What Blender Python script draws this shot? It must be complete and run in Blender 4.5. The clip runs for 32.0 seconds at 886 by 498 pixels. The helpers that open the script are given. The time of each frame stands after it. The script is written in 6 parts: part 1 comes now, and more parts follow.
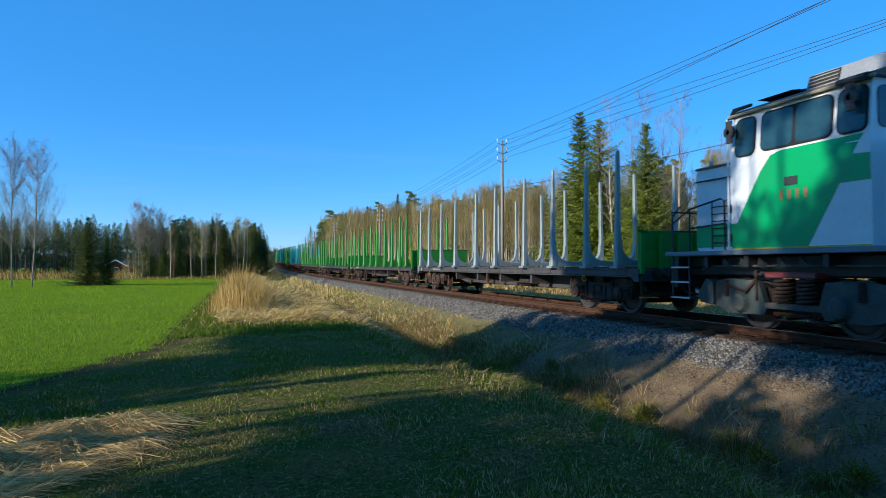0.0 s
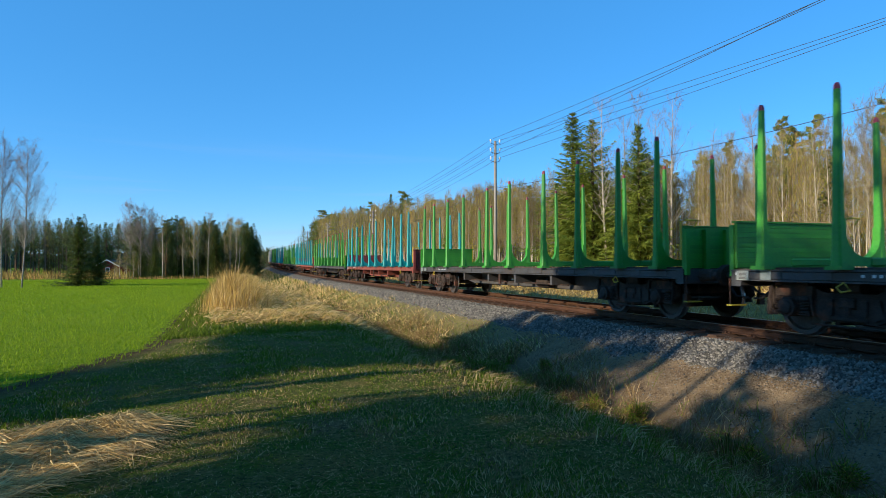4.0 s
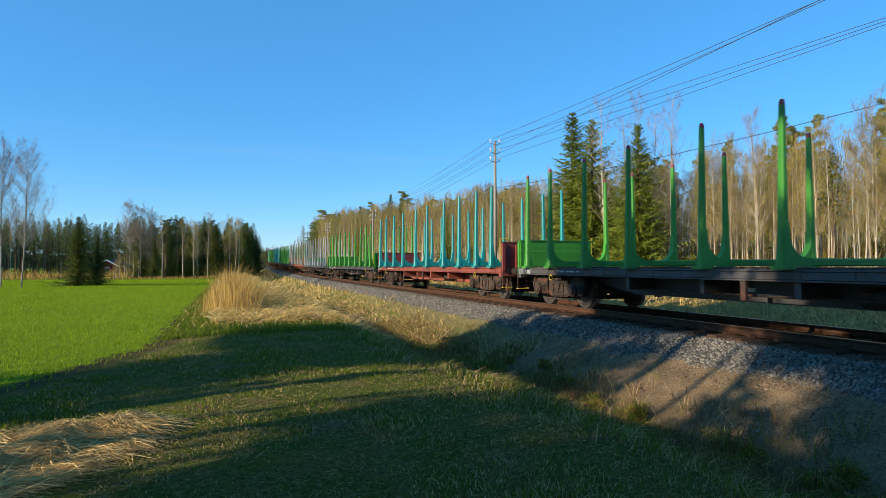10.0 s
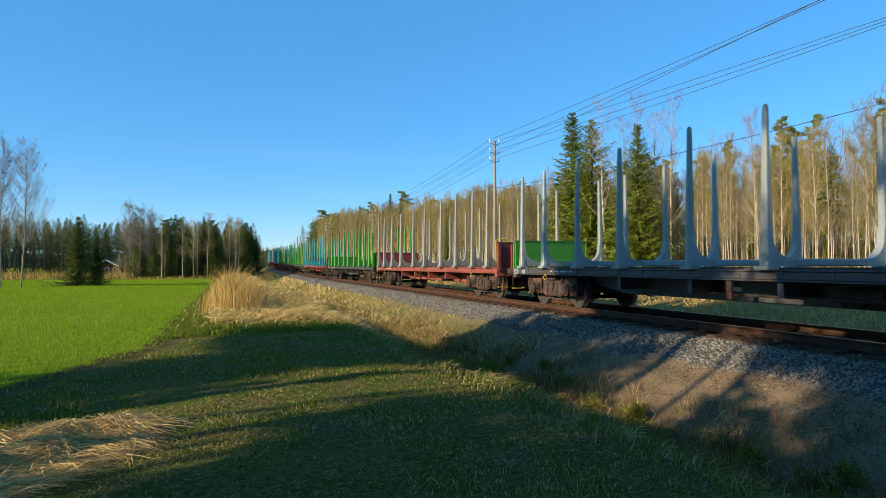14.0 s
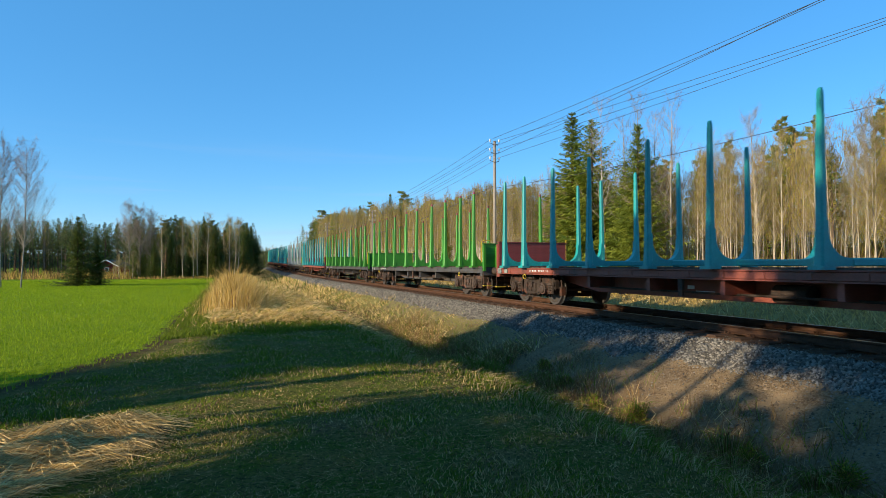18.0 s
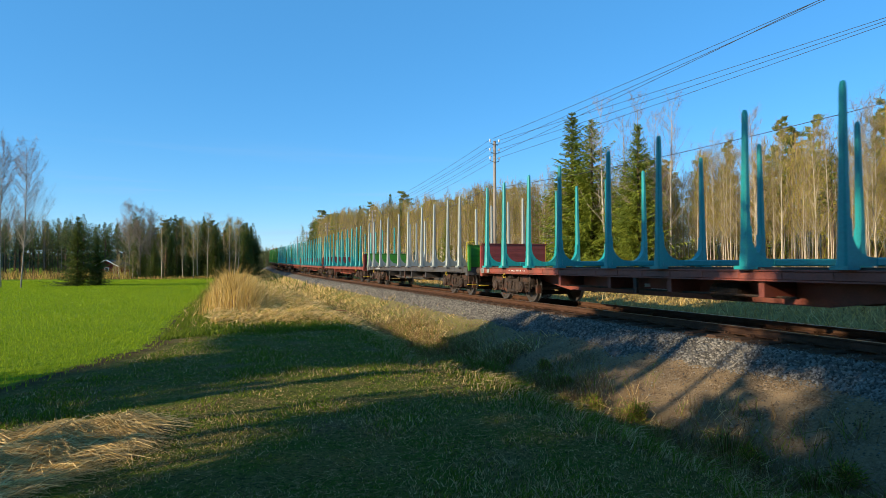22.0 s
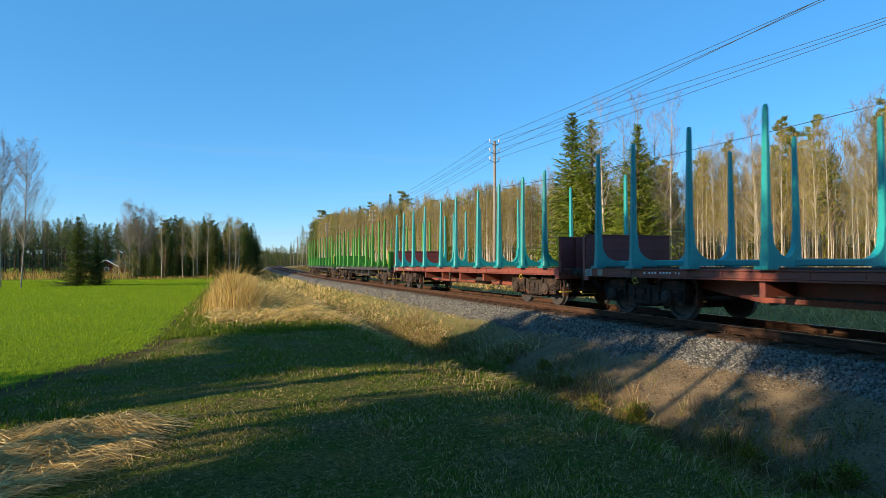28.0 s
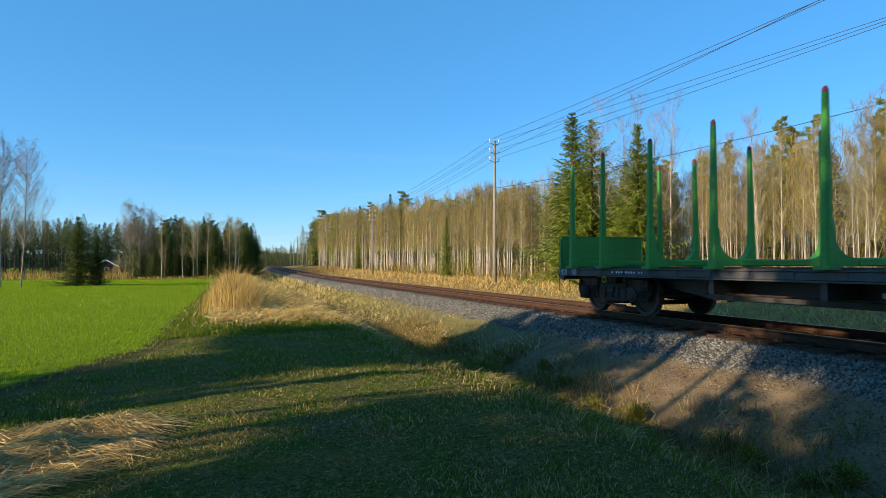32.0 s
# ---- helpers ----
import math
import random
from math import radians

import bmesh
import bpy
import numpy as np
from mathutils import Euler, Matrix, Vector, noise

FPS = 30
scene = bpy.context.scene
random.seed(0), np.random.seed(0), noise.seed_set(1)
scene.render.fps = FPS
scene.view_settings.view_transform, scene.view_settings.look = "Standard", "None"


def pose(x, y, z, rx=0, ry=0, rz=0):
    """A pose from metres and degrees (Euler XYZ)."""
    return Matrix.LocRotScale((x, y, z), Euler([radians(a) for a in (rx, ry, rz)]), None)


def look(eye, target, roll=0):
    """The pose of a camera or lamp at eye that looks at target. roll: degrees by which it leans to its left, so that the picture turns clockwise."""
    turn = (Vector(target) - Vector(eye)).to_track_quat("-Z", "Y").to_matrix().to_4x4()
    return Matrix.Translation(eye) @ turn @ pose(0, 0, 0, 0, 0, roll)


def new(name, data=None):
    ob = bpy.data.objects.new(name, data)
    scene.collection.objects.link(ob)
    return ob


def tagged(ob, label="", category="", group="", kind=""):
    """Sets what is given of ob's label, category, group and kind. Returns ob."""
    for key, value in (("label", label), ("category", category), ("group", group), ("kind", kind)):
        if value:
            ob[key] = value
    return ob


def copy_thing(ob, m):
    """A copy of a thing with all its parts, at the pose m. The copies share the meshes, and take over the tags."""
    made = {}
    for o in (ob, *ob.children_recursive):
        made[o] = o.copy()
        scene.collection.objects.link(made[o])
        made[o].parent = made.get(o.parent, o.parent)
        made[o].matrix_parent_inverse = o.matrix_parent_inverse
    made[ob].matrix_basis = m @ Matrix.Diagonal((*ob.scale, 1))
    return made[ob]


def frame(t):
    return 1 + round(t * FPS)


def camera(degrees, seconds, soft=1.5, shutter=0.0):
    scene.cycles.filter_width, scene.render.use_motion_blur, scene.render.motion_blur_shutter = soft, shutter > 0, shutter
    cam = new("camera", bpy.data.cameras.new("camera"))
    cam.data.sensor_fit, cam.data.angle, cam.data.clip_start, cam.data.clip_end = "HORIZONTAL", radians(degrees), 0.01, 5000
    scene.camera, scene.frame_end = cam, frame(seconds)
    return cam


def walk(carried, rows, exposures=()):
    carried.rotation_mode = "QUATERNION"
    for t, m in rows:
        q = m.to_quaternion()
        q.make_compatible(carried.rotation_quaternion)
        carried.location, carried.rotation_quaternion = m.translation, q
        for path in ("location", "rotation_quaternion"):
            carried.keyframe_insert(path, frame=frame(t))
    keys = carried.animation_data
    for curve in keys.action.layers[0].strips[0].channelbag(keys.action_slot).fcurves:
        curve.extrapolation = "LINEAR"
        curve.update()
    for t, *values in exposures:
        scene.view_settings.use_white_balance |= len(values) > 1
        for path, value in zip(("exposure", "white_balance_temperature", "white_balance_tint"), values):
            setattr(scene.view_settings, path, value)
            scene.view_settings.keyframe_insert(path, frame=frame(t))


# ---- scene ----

# ---------------------------------------------------------------- camera
cam = camera(71.27, 32.0, soft=0.7, shutter=0.08)
EYE = (0.0, 0.0, 1.19)


def aim(yaw):
    """Camera pose for a bearing right of the track's direction."""
    return pose(*EYE, 91.52, 0.1, -yaw)


walk(cam, [(0.0, aim(18.50)), (0.25, aim(18.68)), (0.5, aim(18.83)), (1.0, aim(18.98)), (1.5, aim(19.06)), (2.0, aim(19.09)),
           (3.0, aim(19.12)), (6.0, aim(19.14)), (12.0, aim(19.17)), (16.0, aim(19.19)), (32.0, aim(19.19))],
     exposures=[(0.0, 0.34, 5300, 10), (3.0, 0.44, 5750, 10), (6.0, 0.50, 6050, 10), (10.0, 0.55, 6300, 10), (16.0, 0.57, 6500, 10), (32.0, 0.57, 6500, 10)])

# ---------------------------------------------------------------- light
SUN_EL, SUN_AZ = 20.0, 259.0     # degrees; azimuth clockwise from +y, where the sun stands
world = bpy.data.worlds.new("sky")
scene.world = world
world.use_nodes = True
wn = world.node_tree
wn.nodes.clear()
w_out = wn.nodes.new("ShaderNodeOutputWorld")
w_bg = wn.nodes.new("ShaderNodeBackground")
w_sky = wn.nodes.new("ShaderNodeTexSky")
w_sky.sky_type = "NISHITA"
w_sky.sun_disc = False
w_sky.sun_elevation = radians(SUN_EL)
w_sky.sun_rotation = radians(SUN_AZ)
w_sky.air_density = 1.0
w_sky.dust_density = 0.0
w_sky.ozone_density = 5.0
w_sky.altitude = 400.0
w_bg.inputs["Strength"].default_value = 0.15
w_hue = wn.nodes.new("ShaderNodeHueSaturation")
w_hue.inputs["Saturation"].default_value = 1.2
wn.links.new(w_sky.outputs[0], w_hue.inputs["Color"])
w_flat_blue = wn.nodes.new("ShaderNodeMix")                 # constant blue mixed in to even out the sky's gradient
w_flat_blue.data_type = "RGBA"
w_flat_blue.inputs[0].default_value = 0.45
w_flat_blue.inputs[7].default_value = (0.60, 2.08, 3.95, 1)
wn.links.new(w_hue.outputs[0], w_flat_blue.inputs[6])
w_dir = wn.nodes.new("ShaderNodeTexCoord")
w_map = wn.nodes.new("ShaderNodeMapping")               # long thin streaks of cirrus low in the sky
w_map.inputs["Scale"].default_value = (1.6, 1.6, 34.0)
w_map.inputs["Location"].default_value = (0.35, 0.0, 0.2)
w_noise = wn.nodes.new("ShaderNodeTexNoise")
w_noise.inputs["Scale"].default_value = 1.5
w_noise.inputs["Detail"].default_value = 5
w_up = wn.nodes.new("ShaderNodeSeparateXYZ")
w_band = wn.nodes.new("ShaderNodeMapRange")
w_band.inputs["From Min"].default_value = 0.20
w_band.inputs["From Max"].default_value = 0.10
w_thin = wn.nodes.new("ShaderNodeMapRange")
w_thin.inputs["From Min"].default_value = 0.52
w_thin.inputs["From Max"].default_value = 0.70
w_thin.inputs["To Max"].default_value = 0.3
w_mul = wn.nodes.new("ShaderNodeMath")
w_mul.operation = "MULTIPLY"
w_cloud = wn.nodes.new("ShaderNodeMix")
w_cloud.data_type = "RGBA"
w_cloud.inputs[7].default_value = (2.0, 2.7, 3.9, 1)
wn.links.new(w_dir.outputs["Generated"], w_map.inputs[0])
wn.links.new(w_map.outputs[0], w_noise.inputs["Vector"])
wn.links.new(w_dir.outputs["Generated"], w_up.inputs[0])
wn.links.new(w_up.outputs[2], w_band.inputs["Value"])
wn.links.new(w_noise.outputs[0], w_thin.inputs["Value"])
wn.links.new(w_band.outputs[0], w_mul.inputs[0])
wn.links.new(w_thin.outputs[0], w_mul.inputs[1])
wn.links.new(w_mul.outputs[0], w_cloud.inputs[0])
wn.links.new(w_flat_blue.outputs[2], w_cloud.inputs[6])
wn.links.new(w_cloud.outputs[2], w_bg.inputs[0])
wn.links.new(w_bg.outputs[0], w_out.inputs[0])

sun_data = bpy.data.lights.new("sun", "SUN")
sun_data.energy = 5.0
sun_data.angle = radians(0.5)
sun_data.color = (1.0, 0.83, 0.58)
sun = new("sun", sun_data)
sx = math.sin(radians(SUN_AZ)) * math.cos(radians(SUN_EL))
sy = math.cos(radians(SUN_AZ)) * math.cos(radians(SUN_EL))
sz = math.sin(radians(SUN_EL))
sun.matrix_world = look((sx * 50, sy * 50, sz * 50), (0, 0, 0))

# ---------------------------------------------------------------- materials


def material(name, base, second=None, rough=0.7, metal=0.0, scale=6.0, fine=60.0, bump=0.15, spread=0.5, vary=0.0, dist=0.01, stain=None):
    """Principled surface with two scales of colour change, bump, and an optional change from object to object."""
    m = bpy.data.materials.new(name)
    m.use_nodes = True
    n, l = m.node_tree.nodes, m.node_tree.links
    b = n["Principled BSDF"]
    b.inputs["Roughness"].default_value = rough
    b.inputs["Metallic"].default_value = metal
    b.inputs["Specular IOR Level"].default_value = 0.5 if rough < 0.7 else 0.15
    co = n.new("ShaderNodeTexCoord")
    big = n.new("ShaderNodeTexNoise")
    big.inputs["Scale"].default_value = scale
    big.inputs["Detail"].default_value = 6
    l.new(co.outputs["Object"], big.inputs["Vector"])
    small = n.new("ShaderNodeTexNoise")
    small.inputs["Scale"].default_value = fine
    small.inputs["Detail"].default_value = 4
    l.new(co.outputs["Object"], small.inputs["Vector"])
    second = second or tuple(c * 0.6 for c in base)
    add = n.new("ShaderNodeMath")
    add.operation = "ADD"
    l.new(big.outputs[0], add.inputs[0])
    l.new(small.outputs[0], add.inputs[1])
    ramp = n.new("ShaderNodeMapRange")
    ramp.inputs["From Min"].default_value = 1.0 - spread * 0.5
    ramp.inputs["From Max"].default_value = 1.0 + spread * 0.5
    l.new(add.outputs[0], ramp.inputs["Value"])
    mix = n.new("ShaderNodeMix")
    mix.data_type = "RGBA"
    mix.inputs[6].default_value = (*base, 1)
    mix.inputs[7].default_value = (*second, 1)
    l.new(ramp.outputs[0], mix.inputs[0])
    colour = mix.outputs[2]
    if stain:
        sn = n.new("ShaderNodeTexNoise")
        sn.inputs["Scale"].default_value = scale * 0.37
        sn.inputs["Detail"].default_value = 8
        sn.inputs["Roughness"].default_value = 0.7
        l.new(co.outputs["Object"], sn.inputs["Vector"])
        sr = n.new("ShaderNodeMapRange")
        sr.inputs["From Min"].default_value = 0.52
        sr.inputs["From Max"].default_value = 0.68
        l.new(sn.outputs[0], sr.inputs["Value"])
        sm = n.new("ShaderNodeMix")
        sm.data_type = "RGBA"
        l.new(sr.outputs[0], sm.inputs[0])
        l.new(colour, sm.inputs[6])
        sm.inputs[7].default_value = (*stain, 1)
        colour = sm.outputs[2]
    if vary:
        info = n.new("ShaderNodeObjectInfo")
        hsv = n.new("ShaderNodeHueSaturation")
        vr = n.new("ShaderNodeMapRange")
        vr.inputs["To Min"].default_value = 1 - vary
        vr.inputs["To Max"].default_value = 1 + vary
        l.new(info.outputs["Random"], vr.inputs["Value"])
        l.new(vr.outputs[0], hsv.inputs["Value"])
        l.new(colour, hsv.inputs["Color"])
        colour = hsv.outputs[0]
    l.new(colour, b.inputs["Base Color"])
    if bump:
        bp = n.new("ShaderNodeBump")
        bp.inputs["Strength"].default_value = bump
        bp.inputs["Distance"].default_value = dist
        l.new(small.outputs[0], bp.inputs["Height"])
        l.new(bp.outputs[0], b.inputs["Normal"])
    return m


def leafy(name, a, b2, rough=0.6, through_light=0.35, vary=0.2):
    """Leaf or blade: colour by island and by object, partly letting light through."""
    m = bpy.data.materials.new(name)
    m.use_nodes = True
    n, l = m.node_tree.nodes, m.node_tree.links
    b = n["Principled BSDF"]
    b.inputs["Roughness"].default_value = rough
    b.inputs["Specular IOR Level"].default_value = 0.08
    geo = n.new("ShaderNodeNewGeometry")
    mix = n.new("ShaderNodeMix")
    mix.data_type = "RGBA"
    mix.inputs[6].default_value = (*a, 1)
    mix.inputs[7].default_value = (*b2, 1)
    l.new(geo.outputs["Random Per Island"], mix.inputs[0])
    info = n.new("ShaderNodeObjectInfo")
    hsv = n.new("ShaderNodeHueSaturation")
    vr = n.new("ShaderNodeMapRange")
    vr.inputs["To Min"].default_value = 1 - vary
    vr.inputs["To Max"].default_value = 1 + vary
    l.new(info.outputs["Random"], vr.inputs["Value"])
    l.new(vr.outputs[0], hsv.inputs["Value"])
    l.new(mix.outputs[2], hsv.inputs["Color"])
    l.new(hsv.outputs[0], b.inputs["Base Color"])
    tr = n.new("ShaderNodeBsdfTranslucent")
    l.new(hsv.outputs[0], tr.inputs["Color"])
    ms = n.new("ShaderNodeMixShader")
    ms.inputs[0].default_value = through_light
    l.new(b.outputs[0], ms.inputs[1])
    l.new(tr.outputs[0], ms.inputs[2])
    l.new(ms.outputs[0], n["Material Output"].inputs["Surface"])
    return m


STEEL_DARK = material("dark_grey_paint", (0.075, 0.075, 0.08), (0.045, 0.04, 0.036), 0.6, 0, 2.5, 30, 0.1, 0.6, 0.15, stain=(0.06, 0.042, 0.03))
STEEL_RED = material("oxide_red_paint", (0.30, 0.075, 0.045), (0.19, 0.05, 0.035), 0.6, 0, 2.5, 30, 0.1, 0.6, 0.15, stain=(0.12, 0.05, 0.035))
GREEN = material("green_paint", (0.056, 0.29, 0.022), (0.036, 0.20, 0.02), 0.5, 0, 1.8, 22, 0.08, 0.6, 0.15, stain=(0.05, 0.15, 0.03))
TEAL = material("turquoise_paint", (0.015, 0.33, 0.31), (0.012, 0.24, 0.24), 0.42, 0, 1.8, 22, 0.08, 0.6, 0.12, stain=(0.03, 0.17, 0.17))
BEIGE = material("weathered_steel", (0.30, 0.28, 0.225), (0.21, 0.19, 0.15), 0.6, 0.1, 2.5, 25, 0.06, 0.6, 0.1, stain=(0.18, 0.14, 0.10))
GALV = material("galvanised_steel", (0.31, 0.345, 0.325), (0.21, 0.245, 0.235), 0.5, 0.15, 2.5, 25, 0.06, 0.6, 0.1, stain=(0.22, 0.23, 0.22))
BOARD_RED = material("red_board_paint", (0.26, 0.045, 0.04), (0.17, 0.035, 0.03), 0.55, 0, 2, 22, 0.1, 0.6, 0.1, stain=(0.10, 0.04, 0.03))
BOGIE = material("bogie_grime", (0.07, 0.05, 0.04), (0.028, 0.022, 0.019), 0.75, 0, 5, 40, 0.4, 0.5, 0.35, stain=(0.16, 0.062, 0.038))
WHEEL = material("wheel_steel", (0.10, 0.088, 0.08), (0.05, 0.042, 0.038), 0.5, 0.3, 5, 40, 0.1, 0.6)
TREAD = material("polished_tread", (0.42, 0.41, 0.40), (0.28, 0.26, 0.25), 0.4, 0.8, 8, 60, 0.05, 0.5)
YELLOW = material("yellow_paint", (0.62, 0.47, 0.03), (0.45, 0.32, 0.03), 0.5, 0, 6, 40, 0.1, 0.5)
RUBBER = material("black_rubber", (0.02, 0.02, 0.02), (0.03, 0.03, 0.03), 0.8, 0, 6, 40, 0.1, 0.5)
WHITE = material("white_lettering", (0.72, 0.72, 0.7), (0.55, 0.55, 0.53), 0.6, 0, 8, 60, 0, 0.5)
DECKWOOD = material("worn_deck", (0.10, 0.075, 0.055), (0.06, 0.045, 0.035), 0.85, 0, 3, 40, 0.3, 0.6)
RAIL = material("rusty_rail", (0.095, 0.047, 0.025), (0.055, 0.028, 0.017), 0.75, 0.1, 4, 50, 0.2, 0.6, stain=(0.09, 0.045, 0.03))
RAILTOP = material("worn_rail_head", (0.42, 0.39, 0.36), (0.3, 0.26, 0.22), 0.32, 0.9, 4, 60, 0.05, 0.5)
SLEEPER = material("sleeper_wood", (0.10, 0.06, 0.038), (0.055, 0.034, 0.024), 0.85, 0, 3, 30, 0.35, 0.6, 0.2)

# ---------------------------------------------------------------- mesh helpers


class Shape:
    """Collects vertices, faces and their material numbers."""

    def __init__(self):
        self.v, self.f, self.m = [], [], []

    def add(self, verts, faces, mat=0):
        k = len(self.v)
        self.v.extend(verts)
        self.f.extend(tuple(i + k for i in f) for f in faces)
        self.m.extend([mat] * len(faces))

    def box(self, x0, y0, z0, x1, y1, z1, mat=0, bevel=0.0):
        """A box; with bevel, its four edges along the longest side are chamfered."""
        if not bevel:
            self.add([(x0, y0, z0), (x1, y0, z0), (x1, y1, z0), (x0, y1, z0), (x0, y0, z1), (x1, y0, z1), (x1, y1, z1), (x0, y1, z1)],
                     [(3, 2, 1, 0), (4, 5, 6, 7), (0, 1, 5, 4), (1, 2, 6, 5), (2, 3, 7, 6), (3, 0, 4, 7)], mat)
            return
        d = (x1 - x0, y1 - y0, z1 - z0)
        ax = d.index(max(d))
        lo, hi = (x0, y0, z0), (x1, y1, z1)
        u, w = [(1, 2), (2, 0), (0, 1)][ax]
        b = bevel
        ring = [(lo[u] + b, lo[w]), (hi[u] - b, lo[w]), (hi[u], lo[w] + b), (hi[u], hi[w] - b), (hi[u] - b, hi[w]), (lo[u] + b, hi[w]), (lo[u], hi[w] - b), (lo[u], lo[w] + b)]
        self.prism(ring, ax, lo[ax], hi[ax], mat)

    def prism(self, ring, axis, a, b, mat=0):
        """Extrude a ring of pairs (the two axes after axis) along axis from a to b."""
        n = len(ring)
        vs = []
        for t in (a, b):
            for p, q in ring:
                c = [0, 0, 0]
                c[axis], c[(axis + 1) % 3], c[(axis + 2) % 3] = t, p, q
                vs.append(tuple(c))
        fs = [(i, (i + 1) % n, n + (i + 1) % n, n + i) for i in range(n)]
        fs += [tuple(range(n - 1, -1, -1)), tuple(range(n, 2 * n))]
        self.add(vs, fs, mat)

    def tube(self, pts, radii, sides=6, mat=0, cap=True):
        """A tube along points, with a radius at each."""
        vs, fs = [], []
        n = len(pts)
        for i, p in enumerate(pts):
            p = Vector(p)
            d = Vector(pts[min(i + 1, n - 1)]) - Vector(pts[max(i - 1, 0)])
            d.normalize()
            a = d.cross(Vector((0, 0, 1)) if abs(d.z) < 0.9 else Vector((1, 0, 0))).normalized()
            b = d.cross(a)
            for k in range(sides):
                t = 2 * math.pi * k / sides
                vs.append(tuple(p + (a * math.cos(t) + b * math.sin(t)) * radii[i]))
        for i in range(n - 1):
            for k in range(sides):
                k2 = (k + 1) % sides
                fs.append((i * sides + k, i * sides + k2, (i + 1) * sides + k2, (i + 1) * sides + k))
        if cap:
            fs.append(tuple(range(sides - 1, -1, -1)))
            fs.append(tuple(range((n - 1) * sides, n * sides)))
        self.add(vs, fs, mat)

    def disc(self, c, axis, profile, sides=20, mat=0):
        """A turned body: profile pairs (along axis, radius)."""
        vs, fs = [], []
        for t, r in profile:
            for k in range(sides):
                a = 2 * math.pi * k / sides
                p = [0, 0, 0]
                p[axis] = c[axis] + t
                p[(axis + 1) % 3] = c[(axis + 1) % 3] + r * math.cos(a)
                p[(axis + 2) % 3] = c[(axis + 2) % 3] + r * math.sin(a)
                vs.append(tuple(p))
        for i in range(len(profile) - 1):
            for k in range(sides):
                k2 = (k + 1) % sides
                fs.append((i * sides + k, i * sides + k2, (i + 1) * sides + k2, (i + 1) * sides + k))
        fs.append(tuple(range(sides - 1, -1, -1)))
        fs.append(tuple(range((len(profile) - 1) * sides, len(profile) * sides)))
        self.add(vs, fs, mat)

    def mesh(self, name, mats, smooth=False):
        me = bpy.data.meshes.new(name)
        me.from_pydata(self.v, [], self.f)
        for m in mats:
            me.materials.append(m)
        if len(mats) > 1:
            me.polygons.foreach_set("material_index", self.m)
        if smooth:
            me.polygons.foreach_set("use_smooth", [True] * len(me.polygons))
        me.update()
        return me


def part(name, shape, mats, parent=None, label="", smooth=False, at=None):
    """One mesh object under a thing or a part. shape: a Shape, or a mesh to share."""
    mats = mats if isinstance(mats, (list, tuple)) else [mats]
    me = shape.mesh(name, mats, smooth) if isinstance(shape, Shape) else shape
    ob = new(name, me)
    ob.parent = parent
    if at is not None:
        ob.matrix_basis = at
    if label:
        tagged(ob, label)
    return ob


# ---------------------------------------------------------------- the line of the track
TRACK_X = 10.19
CURVE_AT, CURVE_R = 105.0, 1500.0


def smooth01(t):
    t = min(max(t, 0.0), 1.0)
    return t * t * (3 - 2 * t)


def track(s, off=0.0, up=0.0):
    """A point of the track s metres along it from beside the camera, off metres to its right, up above the rail head."""
    h = min(max(s - CURVE_AT, 0.0) / CURVE_R, 0.30)
    if s <= CURVE_AT:
        x, y = TRACK_X, s
    elif h < 0.30:
        x, y = TRACK_X + CURVE_R * (1 - math.cos(h)), CURVE_AT + CURVE_R * math.sin(h)
    else:
        more = s - CURVE_AT - 0.30 * CURVE_R
        x = TRACK_X + CURVE_R * (1 - math.cos(h)) + more * math.sin(h)
        y = CURVE_AT + CURVE_R * math.sin(h) + more * math.cos(h)
    z = rise(s)
    return Vector((x + off * math.cos(h), y - off * math.sin(h), z + up)), h


def rise(s):
    return 1.2 * smooth01((s - 45.0) / 150.0)


def hump(x, a, b):
    return smooth01((x - a) / (b - a))


PROFILE = ((-9000.0, -0.47), (-1.6, -0.47), (0.2, -0.38), (3.0, -0.39), (3.55, -0.47), (4.2, -1.0), (4.8, -1.28), (5.7, -1.36), (6.4, -1.2), (8.35, -0.40), (8.9, -0.42),
           (11.6, -0.42), (12.2, -0.45), (13.6, -0.66), (15.5, -0.25), (18.0, 0.0), (24.0, 0.15), (40.0, 0.4), (120.0, 5.0), (9000.0, 5.0))


def profile(line):
    for (a, za), (b, zb) in zip(PROFILE, PROFILE[1:]):
        if line <= b:
            return za + (zb - za) * (line - a) / (b - a)
    return PROFILE[-1][1]


def ground_z(x, y):
    """Height of the ground sheet."""
    line = x - (track(max(y, 0.0))[0].x - TRACK_X)
    wob = (0.3 * noise.noise((y * 0.45, 7, 0)) + 0.45 * hump(y, 7.0, 11.0)) * hump(line, 1.5, 3.0) * (1 - hump(line, 5.5, 7.5))
    z = profile(line + wob)
    z += (rise(y) if y > 0 else 0.0) * hump(line, 1.0, 9.0)
    rough = hump(line, -1.5, 0.0) * (1 - hump(line, 7.6, 8.6)) + hump(line, 13, 14)
    z += rough * (0.05 * noise.noise((x * 0.4, y * 0.4, 0)) + 0.035 * noise.noise((x * 1.3, y * 1.3, 1)))
    return z + 0.03 * noise.noise((x * 0.06, y * 0.06, 3))


# ---------------------------------------------------------------- ground, ballast, track


